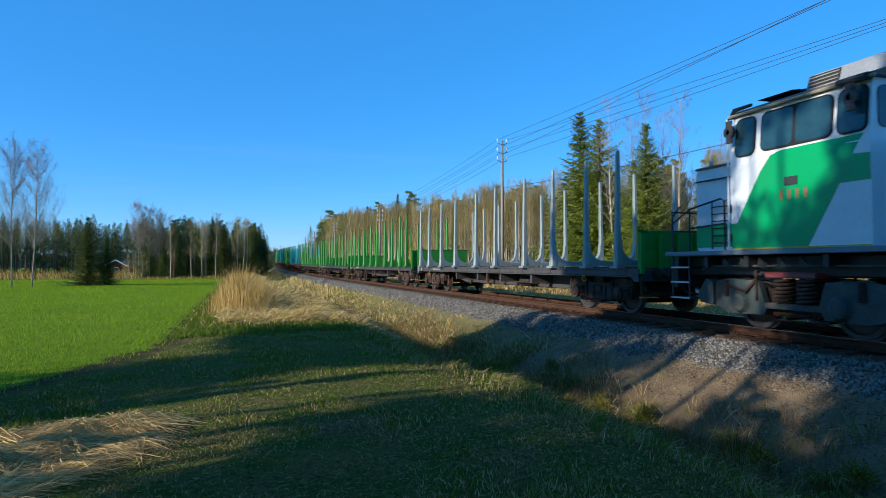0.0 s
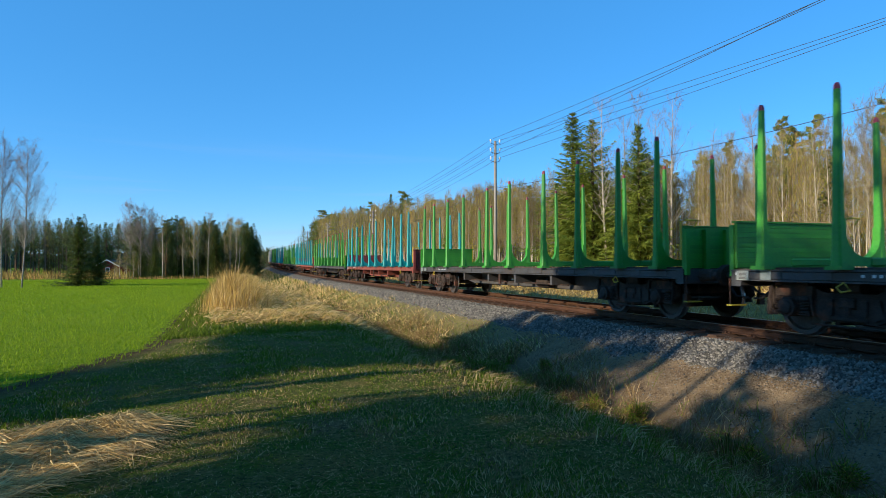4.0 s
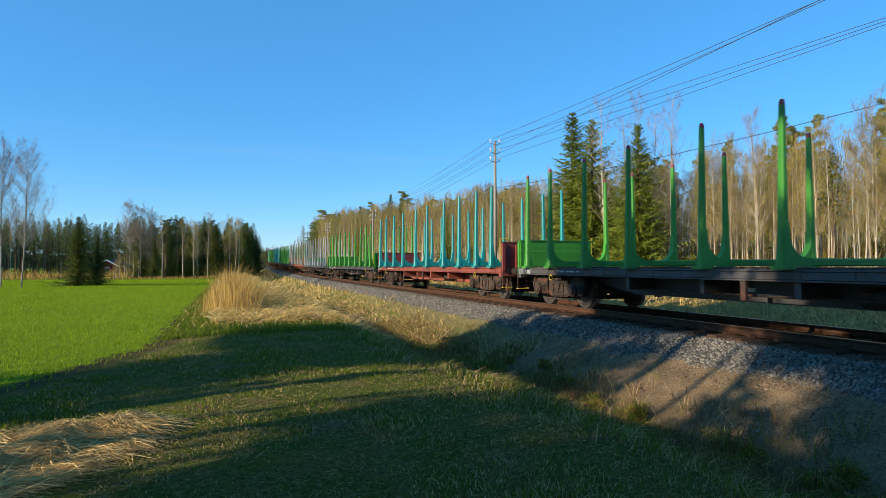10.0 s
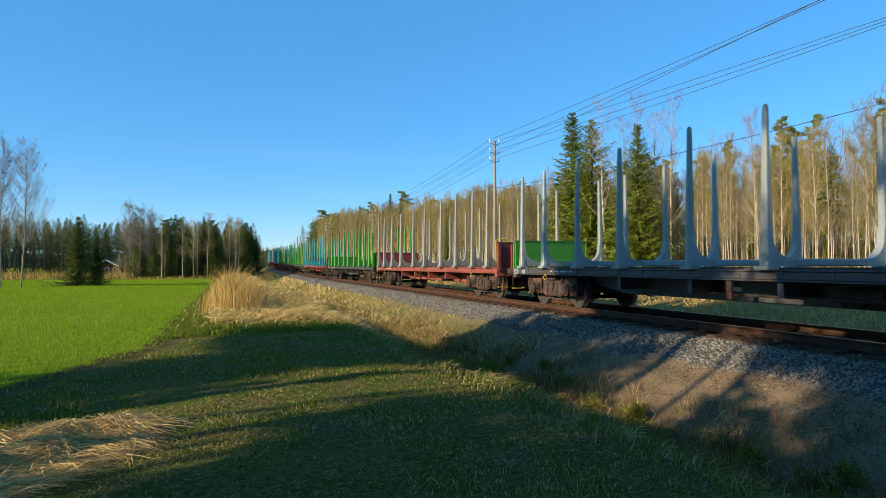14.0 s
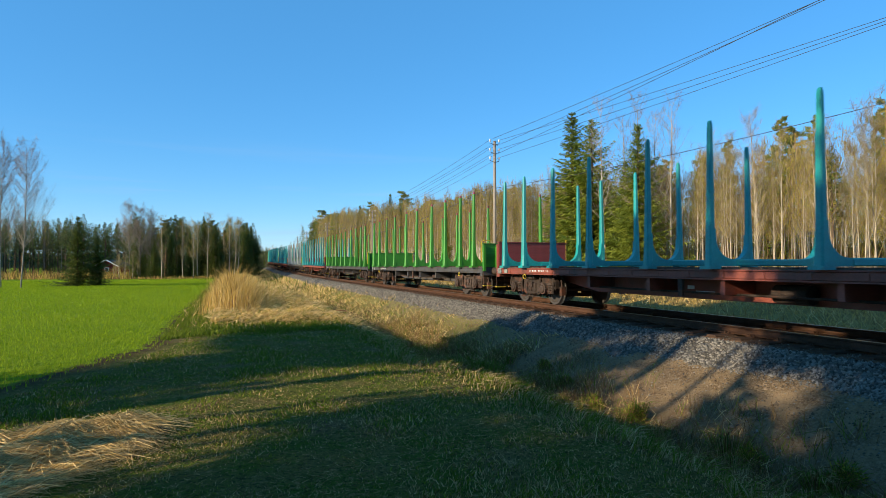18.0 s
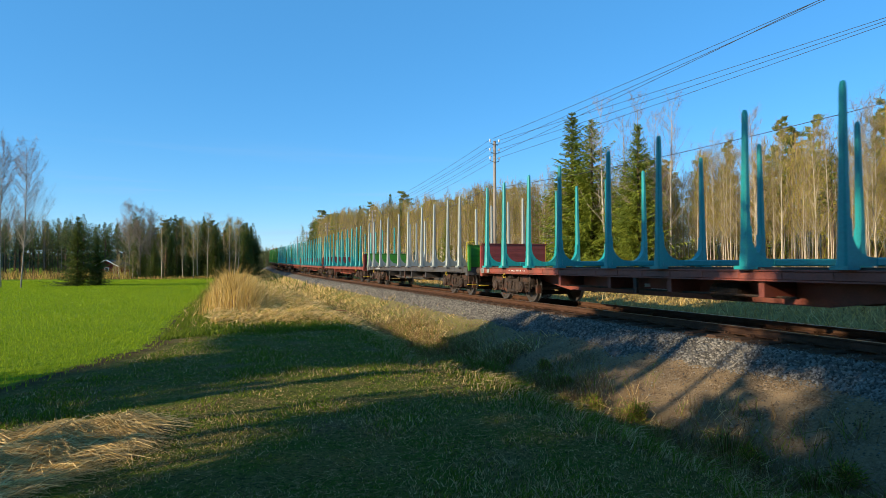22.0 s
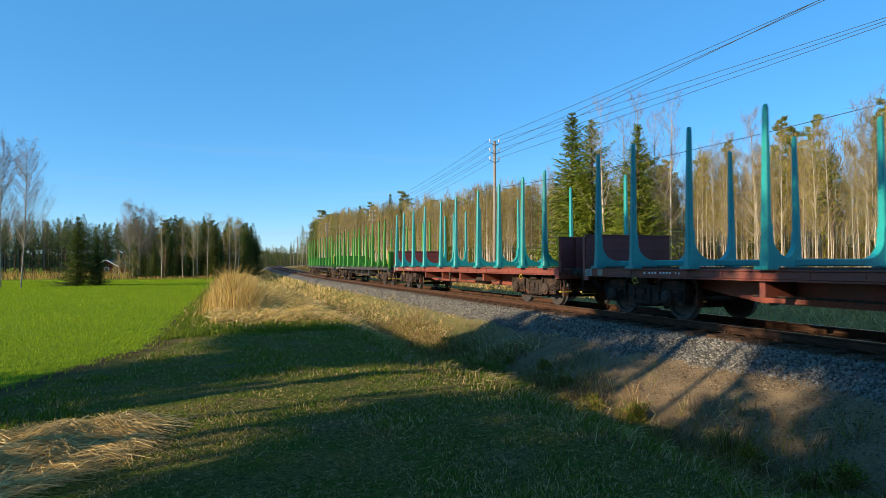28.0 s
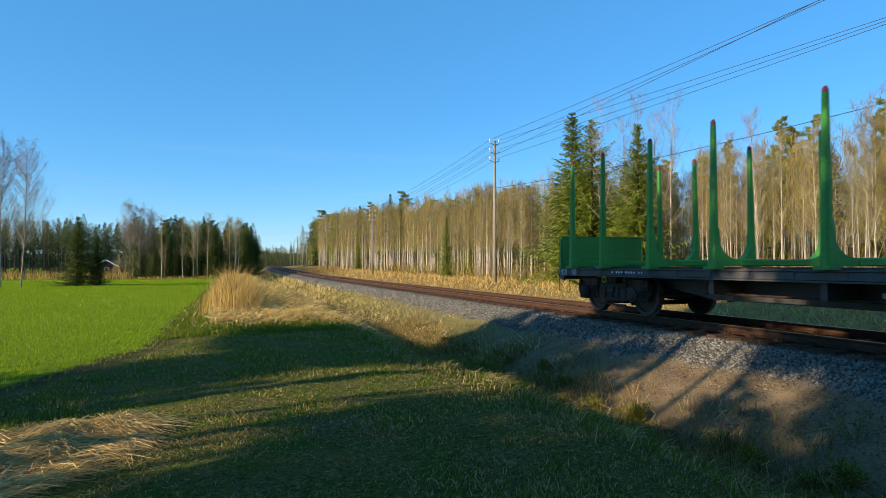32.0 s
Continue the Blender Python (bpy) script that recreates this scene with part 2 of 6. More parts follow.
def ground_material():
    """Field, verge, bank and wood floor in one sheet, told apart by the distance from the track."""
    m = bpy.data.materials.new("ground_cover")
    m.use_nodes = True
    n, l = m.node_tree.nodes, m.node_tree.links
    b = n["Principled BSDF"]
    b.inputs["Roughness"].default_value = 0.95
    b.inputs["Specular IOR Level"].default_value = 0.05
    co = n.new("ShaderNodeTexCoord")
    sep = n.new("ShaderNodeSeparateXYZ")
    l.new(co.outputs["Object"], sep.inputs[0])

    def tex(scale, detail=5, rough=0.6):
        t = n.new("ShaderNodeTexNoise")
        t.inputs["Scale"].default_value = scale
        t.inputs["Detail"].default_value = detail
        t.inputs["Roughness"].default_value = rough
        l.new(co.outputs["Object"], t.inputs["Vector"])
        return t.outputs[0]

    def span(v, a, c):
        r = n.new("ShaderNodeMapRange")
        r.inputs["From Min"].default_value = a
        r.inputs["From Max"].default_value = c
        l.new(v, r.inputs["Value"])
        return r.outputs[0]

    def mixc(fac, p, q):
        mx = n.new("ShaderNodeMix")
        mx.data_type = "RGBA"
        l.new(fac, mx.inputs[0])
        for s, v in ((6, p), (7, q)):
            if isinstance(v, tuple):
                mx.inputs[s].default_value = (*v, 1)
            else:
                l.new(v, mx.inputs[s])
        return mx.outputs[2]

    big, mid, fine = tex(0.35), tex(2.2), tex(26.0, 8, 0.75)
    wob = n.new("ShaderNodeMath")
    wob.operation = "MULTIPLY_ADD"
    wob.inputs[1].default_value = 1.1
    l.new(mid, wob.inputs[0])
    l.new(sep.outputs[0], wob.inputs[2])
    line = wob.outputs[0]
    field = mixc(span(fine, 0.38, 0.62), (0.08, 0.13, 0.006), (0.23, 0.33, 0.010))
    field = mixc(span(tex(5.0, 6, 0.7), 0.42, 0.68), field, (0.19, 0.275, 0.007))
    field = mixc(span(tex(0.12, 3), 0.45, 0.62), field, (0.19, 0.26, 0.008))
    verge = mixc(span(mid, 0.4, 0.62), (0.075, 0.115, 0.012), (0.14, 0.125, 0.034))
    verge = mixc(span(fine, 0.47, 0.64), verge, (0.03, 0.034, 0.009))
    verge = mixc(span(tex(11.0, 8, 0.8), 0.54, 0.64), verge, (0.26, 0.20, 0.085))
    verge = mixc(span(tex(0.9, 8, 0.7), 0.52, 0.68), verge, mixc(span(fine, 0.4, 0.6), (0.24, 0.17, 0.075), (0.07, 0.05, 0.022)))
    straw = mixc(span(fine, 0.4, 0.62), (0.40, 0.27, 0.09), (0.20, 0.15, 0.05))
    straw = mixc(span(mid, 0.5, 0.64), straw, (0.13, 0.17, 0.025))
    far = n.new("ShaderNodeMath")
    far.operation = "MULTIPLY_ADD"
    far.inputs[1].default_value = 5.0
    l.new(big, far.inputs[0])
    l.new(sep.outputs[1], far.inputs[2])
    far = far.outputs[0]
    soil = mixc(span(fine, 0.35, 0.65), (0.10, 0.066, 0.030), (0.05, 0.034, 0.017))
    bank = mixc(span(mid, 0.38, 0.6), (0.28, 0.19, 0.10), (0.14, 0.092, 0.05))
    bank = mixc(span(fine, 0.45, 0.62), bank, (0.30, 0.22, 0.13))
    dry = mixc(span(mid, 0.4, 0.62), (0.40, 0.29, 0.09), (0.26, 0.18, 0.055))
    dry = mixc(span(fine, 0.42, 0.65), dry, (0.16, 0.13, 0.06))
    near = n.new("ShaderNodeMath")                        # the field draws back beside the heap
    near.operation = "MULTIPLY_ADD"
    near.inputs[1].default_value = 2.1
    l.new(span(sep.outputs[1], 14.0, 8.0), near.inputs[0])
    l.new(line, near.inputs[2])
    edge = near.outputs[0]
    c = mixc(span(edge, -1.15, -0.9), field, soil)
    c = mixc(span(edge, -0.85, -0.4), c, mixc(span(far, 19.0, 21.5), verge, straw))
    bank = mixc(span(far, 17.0, 21.0), bank, mixc(span(fine, 0.4, 0.62), (0.30, 0.24, 0.09), (0.12, 0.13, 0.03)))
    # weedy soil at the bank's foot, darkened to hold the ditch hollow's shade
    foot = mixc(span(mid, 0.42, 0.6), (0.075, 0.055, 0.028), (0.14, 0.088, 0.04))
    foot = mixc(span(fine, 0.5, 0.64), foot, (0.16, 0.12, 0.06))
    c = mixc(span(line, 3.9, 4.5), c, foot)
    c = mixc(span(line, 6.3, 7.4), c, bank)
    c = mixc(span(line, 13.2, 13.8), c, dry)
    c = mixc(span(line, 24.0, 26.0), c, mixc(span(mid, 0.4, 0.6), (0.11, 0.085, 0.04), (0.07, 0.08, 0.03)))
    l.new(c, b.inputs["Base Color"])
    bp = n.new("ShaderNodeBump")
    bp.inputs["Strength"].default_value = 1.0
    bp.inputs["Distance"].default_value = 0.05
    l.new(fine, bp.inputs["Height"])
    l.new(bp.outputs[0], b.inputs["Normal"])
    return m


def steps(*runs):
    out = []
    for a, b, d in runs:
        k = a
        while k < b - 1e-6:
            out.append(k)
            k += d
    out.append(runs[-1][1])
    return out


def build_ground():
    xs = steps((-2500, -500, 500), (-500, -100, 100), (-100, -20, 8), (-20, -4, 1.5), (-4, 14, 0.3), (14, 30, 1.6), (30, 110, 10), (110, 510, 100), (510, 2510, 500))
    ys = steps((-1000, -100, 300), (-100, -10, 15), (-10, 2, 2), (2, 26, 0.35), (26, 60, 1.2), (60, 320, 5), (320, 1000, 85), (1000, 4000, 600))
    s = Shape()
    nx = len(xs)
    for y in ys:
        for x in xs:
            s.v.append((x, y, ground_z(x, y)))
    for j in range(len(ys) - 1):
        for i in range(nx - 1):
            s.f.append((j * nx + i, j * nx + i + 1, (j + 1) * nx + i + 1, (j + 1) * nx + i))
    s.m = [0] * len(s.f)
    g = part("ground", s, ground_material(), smooth=True)
    tagged(g, "green field, grassy verge and ditch beside the railway bank", "ground", kind="structure")


BALLAST = material("ballast_bed", (0.14, 0.13, 0.112), (0.06, 0.054, 0.047), 0.95, 0, 3.0, 22, 0.9, 0.35, dist=0.04)
BANKSTONE = leafy("earthy_stone", (0.085, 0.06, 0.038), (0.29, 0.215, 0.14), 0.9, 0.0, 0.0)
STONE = leafy("ballast_stone", (0.06, 0.055, 0.047), (0.26, 0.24, 0.205), 0.9, 0.0, 0.0)

RUSTBED = material("rust_stained_ballast", (0.13, 0.075, 0.042), (0.06, 0.036, 0.022), 0.95, 0, 3.0, 22, 0.9, 0.35, dist=0.04)
build_ground()

RAILROWS = steps((-30, 30, 10), (30, 110, 8), (110, 420, 12))


def sweep(ring, s_list):
    """Sweep a ring of (off, up) along the track."""
    sh = Shape()
    n = len(ring)
    for s in s_list:
        for o, u in ring:
            sh.v.append(tuple(track(s, o, u)[0]))
    for i in range(len(s_list) - 1):
        for k in range(n):
            k2 = (k + 1) % n
            sh.f.append((i * n + k, (i + 1) * n + k, (i + 1) * n + k2, i * n + k2))
    sh.m = [0] * len(sh.f)
    return sh


def build_track():
    bed = part("ballast_bed", sweep([(-2.75, -0.86), (-2.2, -0.52), (-1.7, -0.25), (-0.5, -0.2), (0.5, -0.2), (1.7, -0.25), (2.9, -0.62), (2.9, -0.9), (-2.75, -0.98)], RAILROWS), BALLAST)
    tagged(bed, "grey crushed stone bed under the railway track", "ballast", kind="structure")
    strip = part("rusty_ballast", sweep([(-1.42, -0.27), (-1.35, -0.205), (-0.5, -0.185), (0.5, -0.185), (1.35, -0.205), (1.42, -0.27)], RAILROWS), RUSTBED)
    tagged(strip, "rust-stained crushed stone between and beside the rails", "ballast", kind="structure")
    line = new("railway_track")
    tagged(line, "rusty steel rails on dark wooden sleepers", "railway track", kind="structure")
    for off in (-0.8, 0.8):
        ring = [(off - 0.07, -0.155), (off + 0.07, -0.155), (off + 0.07, -0.14), (off + 0.012, -0.115), (off + 0.01, -0.045), (off + 0.036, -0.03), (off + 0.036, -0.004),
                (off - 0.036, -0.004), (off - 0.036, -0.03), (off - 0.01, -0.045), (off - 0.012, -0.115), (off - 0.07, -0.14)]
        rail = part("rail", sweep(ring, RAILROWS), RAIL, line)
        part("rail_head", sweep([(off - 0.03, -0.006), (off + 0.03, -0.006), (off + 0.03, 0.0), (off - 0.03, 0.0)], RAILROWS), RAILTOP, rail, "worn shiny running surface")
    sl = Shape()
    sl.box(-1.3, -0.12, -0.34, 1.3, 0.12, -0.165, 0, 0.02)
    me = sl.mesh("sleeper", [SLEEPER])
    plate = Shape()
    for off in (-0.8, 0.8):
        plate.box(off - 0.17, -0.09, -0.168, off + 0.17, 0.09, -0.15)
        for k in (-0.11, 0.11):
            plate.disc((off + k, 0.05, -0.15), 2, [(0, 0.018), (0.035, 0.015)], 6)
            plate.disc((off + k, -0.05, -0.15), 2, [(0, 0.018), (0.035, 0.015)], 6)
    pm = plate.mesh("base_plate", [RAIL])
    k = 0
    s = 1.0
    while k < 190:
        p, h = track(s)
        at = Matrix.Translation(p) @ pose(0, 0, 0, 0, 0, -math.degrees(h))
        o = part("sleeper", me, [], line, at=at)
        if k < 90:
            part("base_plate", pm, [], o)
        s += 0.62
        k += 1


build_track()

# ---------------------------------------------------------------- the timber train
WAGON_L = 19.62
SPACING = (1.396, 1.422, 1.818, 1.88, 2.359, 1.87, 2.359, 1.88, 1.818, 1.422)
COUPLING_S = 11.67        # where the locomotive's rear coupling stands at the start
# seconds and metres gone
TRAVEL = ((0, 0.21), (1, 15.45), (2, 30.59), (3, 45.75), (4.5, 68.30), (6, 90.69), (7, 105.60), (8, 120.47), (9, 135.24), (10, 149.99), (11, 164.69), (12, 179.34), (13, 193.98), (14, 208.52), (15.5, 230.15), (17, 251.75), (18, 266.07), (19, 280.50), (20, 294.83), (21, 309.12), (22, 323.43), (23, 337.71), (24, 351.99), (25, 366.19), (26.5, 387.52), (28, 408.95), (29, 423.31), (30, 437.64), (31, 452.05), (32, 466.59))


def wheelset_mesh():
    s = Shape()
    for sgn in (-1, 1):
        x = sgn * 0.78
        prof = [(-0.07, 0.10), (-0.05, 0.13), (-0.02, 0.36), (-0.065, 0.39), (-0.065, 0.46), (0.0, 0.455), (0.035, 0.458), (0.04, 0.485), (0.065, 0.485), (0.065, 0.39), (0.02, 0.36), (0.05, 0.13), (0.06, 0.10)]
        prof = [(-a * sgn if sgn > 0 else a, r) for a, r in prof]
        s.disc((x, 0, 0), 0, prof, 24, 0)
    s.disc((-0.9, 0, 0), 0, [(0, 0.07), (1.8, 0.07)], 10, 0)
    return s


def bogie(parent, y):
    """A two-axle bogie with sprung side frames."""
    b = part("bogie", BOGIE_FRAME, [], parent, at=pose(0, y, 0))
    for sgn in (-1, 1):
        part("side_frame", SIDE_FRAME, [], b, at=pose(sgn * 1.02, 0, 0))
        for k in (-1.0, 1.0):
            part("axle_box", AXLE_BOX, [], b, at=pose(sgn * 1.06, k, 0.46))
            for d in (-0.24, 0.24):
                part("coil_spring", COIL, [], b, at=pose(sgn * 1.10, k + d, 0.38))
    for k in (-1.0, 1.0):
        part("wheelset", WHEELS, [], b, at=pose(0, k, 0.46))


def make_bogie_meshes():
    global BOGIE_FRAME, SIDE_FRAME, AXLE_BOX, COIL, WHEELS
    s = Shape()
    s.box(-0.95, -0.22, 0.48, 0.95, 0.22, 0.78, 0, 0.05)
    s.box(-0.9, -1.35, 0.55, 0.9, -1.2, 0.7, 0, 0.03)
    s.box(-0.9, 1.2, 0.55, 0.9, 1.35, 0.7, 0, 0.03)
    s.disc((0, 0, 0.78), 2, [(0, 0.3), (0.12, 0.26)], 14)
    for k in (-0.42, 0.42):
        s.box(-0.8, k - 0.05, 0.2, 0.8, k + 0.05, 0.32, 0, 0.02)
    BOGIE_FRAME = s.mesh("bogie_frame", [BOGIE])
    s = Shape()
    ring = [(-1.50, 0.50), (-1.36, 0.38), (-1.28, 0.56), (-0.74, 0.56), (-0.64, 0.38), (-0.44, 0.28), (0.44, 0.28), (0.64, 0.38), (0.74, 0.56), (1.28, 0.56), (1.36, 0.38), (1.50, 0.50),
            (1.48, 0.74), (1.24, 0.84), (0.68, 0.86), (0.44, 0.74), (-0.44, 0.74), (-0.68, 0.86), (-1.24, 0.84), (-1.48, 0.74)]
    s.prism(ring, 0, -0.055, 0.055, 0)
    ring = [(-0.56, 0.40), (-0.42, 0.33), (0.42, 0.33), (0.56, 0.40), (0.50, 0.66), (-0.50, 0.66)]
    s.prism(ring, 0, -0.085, -0.055, 0)                  # raised rim of the pressed frame
    for k in (-0.28, 0.0, 0.28):
        s.box(-0.125, k - 0.05, 0.40, -0.085, k + 0.05, 0.64, 0, 0.012)
    for k in (-1.42, 1.42):
        s.box(-0.09, k - 0.05, 0.50, 0.05, k + 0.05, 0.76, 0, 0.015)
    s.box(-0.1, -0.3, 0.30, 0.02, 0.3, 0.38, 0, 0.02)
    s.box(-0.11, -0.22, 0.74, 0.09, 0.22, 0.93, 0, 0.03)
    for k in (-1.4, -0.6, 0.6, 1.4):
        s.tube([(-0.08, k, 0.84), (-0.11, k * 1.03, 0.6), (-0.09, k * 0.98, 0.34)], [0.04, 0.032, 0.03], 6)
    for k in (-1.0, 1.0):
        s.tube([(-0.09, k - 0.32, 0.86), (-0.13, k, 0.93), (-0.09, k + 0.32, 0.86)], [0.035] * 3, 6)
    for k in (-1.6, -0.43, 0.43, 1.6):                    # brake hangers and blocks
        s.tube([(0.06, k, 0.8), (0.1, k, 0.42)], [0.022, 0.03], 6)
        s.box(0.02, k - 0.05, 0.3, 0.2, k + 0.05, 0.56, 0, 0.02)
    s.tube([(-0.1, -0.62, 0.22), (-0.1, 0.62, 0.22)], [0.02, 0.02], 6)
    s.box(-0.13, -0.13, 0.5, 0.0, 0.13, 0.66, 0, 0.03)
    SIDE_FRAME = s.mesh("side_frame", [BOGIE])
    s = Shape()
    s.box(-0.11, -0.17, -0.12, 0.1, 0.17, 0.2, 0, 0.05)
    s.disc((-0.25, 0, 0.02), 0, [(0, 0.06), (0.015, 0.11), (0.05, 0.125), (0.055, 0.165), (0.45, 0.165), (0.47, 0.1)], 16)
    s.box(-0.09, -0.36, -0.12, 0.08, 0.36, -0.06, 0, 0.01)
    AXLE_BOX = s.mesh("axle_box", [BOGIE])
    s = Shape()
    s.tube([(0.075 * math.cos(k * 0.9), 0.075 * math.sin(k * 0.9), 0.0 + k * 0.0068) for k in range(34)], [0.019] * 34, 5)
    s.disc((0, 0, -0.03), 2, [(0, 0.1), (0.025, 0.1)], 10)
    s.disc((0, 0, 0.225), 2, [(0, 0.1), (0.03, 0.09), (0.06, 0.05)], 10)
    COIL = s.mesh("coil_spring", [BOGIE])
    w = wheelset_mesh()
    me = w.mesh("wheelset", [WHEEL, TREAD])
    # tread and rim faces shine
    for p in me.polygons:
        r = math.hypot(p.center.y, p.center.z)
        if r > 0.452 and len(p.vertices) == 4:
            p.material_index = 1
    WHEELS = me


make_bogie_meshes()


TIP = material("red_stake_tip", (0.34, 0.035, 0.06), (0.15, 0.03, 0.04), 0.6, 0, 6, 30, 0.1, 0.6, 0.3)


def stake_mesh(name, mat, tip):
    """A tapered stake standing on the wagon's edge, with a curved inner foot; x points to the wagon's middle."""
    s = Shape()
    s.box(-0.12, -0.15, -0.03, 0.12, 0.15, 0.035)
    zs = [0.03, 0.35, 1.2, 2.2, 2.74, 2.8, 2.84]
    hx = [0.085, 0.069, 0.060, 0.048, 0.042, 0.037, 0.024]
    hy = [0.095, 0.078, 0.066, 0.052, 0.045, 0.039, 0.026]
    n = 8
    vs, fs = [], []
    for z, a, b in zip(zs, hx, hy):
        c = 0.35
        for px, py in ((-1, -1 + c), (-1 + c, -1), (1 - c, -1), (1, -1 + c), (1, 1 - c), (1 - c, 1), (-1 + c, 1), (-1, 1 - c)):
            vs.append((px * a + 0.01 * z, py * b, z))
    for i in range(len(zs) - 1):
        for k in range(n):
            fs.append((i * n + k, i * n + (k + 1) % n, (i + 1) * n + (k + 1) % n, (i + 1) * n + k))
    fs.append(tuple(range((len(zs) - 1) * n, len(zs) * n)))
    s.add(vs, fs)
    # curved foot into the cross beam
    ring = [(0.02, 0.02), (0.62, 0.02), (0.62, 0.16)]
    for k in range(9):
        a = radians(270 - k * 10)
        ring.append((0.50 + 0.42 * math.cos(a), 0.58 + 0.42 * math.sin(a)))
    ring.append((0.075, 0.75))
    ring.append((0.02, 0.75))
    s.prism([(z, x) for x, z in ring], 1, -0.075, 0.075)
    me = s.mesh(name, [mat, tip])
    for p in me.polygons:
        if p.center.z > 2.745:
            p.material_index = 1
    return me


def beam_mesh(mat):
    s = Shape()
    s.box(-0.84, -0.085, 0.02, 0.84, 0.085, 0.16, 0, 0.02)
    return s.mesh("cross_beam", [mat])


STAKES = {k: stake_mesh("stake", m, TIP if k == "green" else m) for k, m in (("green", GREEN), ("turquoise", TEAL), ("grey", GALV), ("beige", BEIGE))}
BEAMS = {k: beam_mesh(m) for k, m in (("green", GREEN), ("turquoise", TEAL), ("grey", GALV), ("beige", BEIGE))}
DECK_Z = 1.12


def wagon_parts(w, stakes, frame_mat, board_mat):
    """All parts of one timber wagon under the Empty w. y runs from the front coupling (0) to the rear one; x across."""
    a, b = 0.64, WAGON_L - 0.64
    mid = WAGON_L / 2
    s = Shape()
    for sgn in (-1, 1):                                  # side sills with a rolled lip
        x = sgn * 1.38
        s.box(min(x, x - sgn * 0.1), a, 0.93, max(x, x - sgn * 0.1), b, 1.08, 0, 0.015)
        s.box(min(x + sgn * 0.02, x - sgn * 0.16), a, 1.08, max(x + sgn * 0.02, x - sgn * 0.16), b, 1.105)
        s.box(min(x + sgn * 0.01, x - sgn * 0.12), a, 0.905, max(x + sgn * 0.01, x - sgn * 0.12), b, 0.93)
        k = a + 0.5
        while k < b:                                     # stiffening pockets on the sill
            s.box(min(x + sgn * 0.012, x), k, 0.95, max(x + sgn * 0.012, x), k + 0.14, 1.07)
            k += 0.93
    for y in (a, b - 0.22):
        s.box(-1.38, y, 0.80, 1.38, y + 0.22, 1.10, 0, 0.02)
    part("side_sill", s, frame_mat, w)
    s = Shape()                                          # deep-bellied middle sills
    for x in (-0.55, 0.47):
        ring = [(3.6, 0.93), (3.6, 0.74), (5.6, 0.46), (WAGON_L - 5.6, 0.46), (WAGON_L - 3.6, 0.74), (WAGON_L - 3.6, 0.93)]
        s.prism([(y, z) for y, z in ring], 0, x, x + 0.08)
    for y in (6.3, mid - 1.1, mid + 1.1, WAGON_L - 6.3):
        s.box(-1.3, y - 0.06, 0.62, 1.3, y + 0.06, 0.93)
    s.box(-0.45, a, 0.78, 0.45, b, 0.93)
    part("centre_sill", s, frame_mat, w)
    s = Shape()
    s.box(-1.30, a + 0.05, 1.06, 1.30, b - 0.05, DECK_Z)
    k = a + 0.4
    while k < b - 0.4:
        s.box(-1.22, k, DECK_Z, 1.22, k + 0.16, DECK_Z + 0.02)
        k += 0.31
    part("deck", s, DECKWOOD, w)
    rib = Shape()
    rib.box(-0.05, -0.05, 0.0, 0.05, 0.05, 0.95)
    rib_mesh = rib.mesh("rib", [board_mat])
    s = Shape()
    s.box(-1.325, -0.033, 0.0, 1.325, 0.033, 0.082)
    plank_mesh = s.mesh("plank", [board_mat])
    for y, d in ((a + 0.06, -1), (b - 0.06, 1)):
        s = Shape()
        s.prism([(DECK_Z + 0.005, -1.33), (DECK_Z + 0.005, 1.33), (1.97, 1.33), (1.97, -1.33)], 1, y - 0.025, y + 0.025)
        eb = part("end_board", s, board_mat, w)
        for q in range(9):
            part("plank", plank_mesh, [], eb, at=pose(0, y, DECK_Z + 0.03 + q * 0.092))
        for x in (-1.31, -0.8, -0.27, 0.27, 0.8, 1.31):
            part("rib", rib_mesh, [], eb, at=pose(x, y + d * 0.075, 0.98))
        s = Shape()
        s.box(-1.36, y - 0.06, 1.972, 1.36, y + 0.06, 2.0)
        part("cap_rail", s, board_mat, eb)
        s = Shape()
        hx = -1.40 if d < 0 else 1.30
        s.tube([(hx, y - 0.02, 1.3), (hx, y - 0.02, 2.08), (hx + 0.02, y - 0.2, 2.1), (hx + 0.28, y - 0.2, 2.1), (hx + 0.28, y - 0.1, 1.98)], [0.02] * 5, 5)
        part("handle", s, YELLOW, w, "yellow grab handle")
    y = 0.0
    for d in SPACING:
        y += d
        bm = part("cross_beam", BEAMS[stakes], [], w, at=pose(0, y, DECK_Z + 0.02))
        part("stake", STAKES[stakes], [], bm, at=pose(-1.43, 0, 0))
        part("stake", STAKES[stakes], [], bm, at=pose(1.43, 0, 0, 0, 0, 180))
    for y in (2.70, WAGON_L - 2.70):
        bogie(w, y)
    for y, d in ((a, -1), (b, 1)):
        for x in (-0.88, 0.88):
            s = Shape()
            s.disc((x, y, 0.98), 1, [(d * 0.0, 0.14), (d * 0.05, 0.13), (d * 0.32, 0.12), (d * 0.34, 0.075), (d * 0.57, 0.075), (d * 0.575, 0.2), (d * 0.60, 0.22), (d * 0.62, 0.19)], 14)
            part("buffer", s, BOGIE, w)
        s = Shape()
        s.box(-0.05, min(y, y + d * 0.62), 0.9, 0.05, max(y, y + d * 0.62), 1.0, 0, 0.01)
        s.tube([(0.25, y, 0.85), (0.3, y + d * 0.3, 0.6), (0.22, y + d * 0.6, 0.55)], [0.025] * 3, 6)
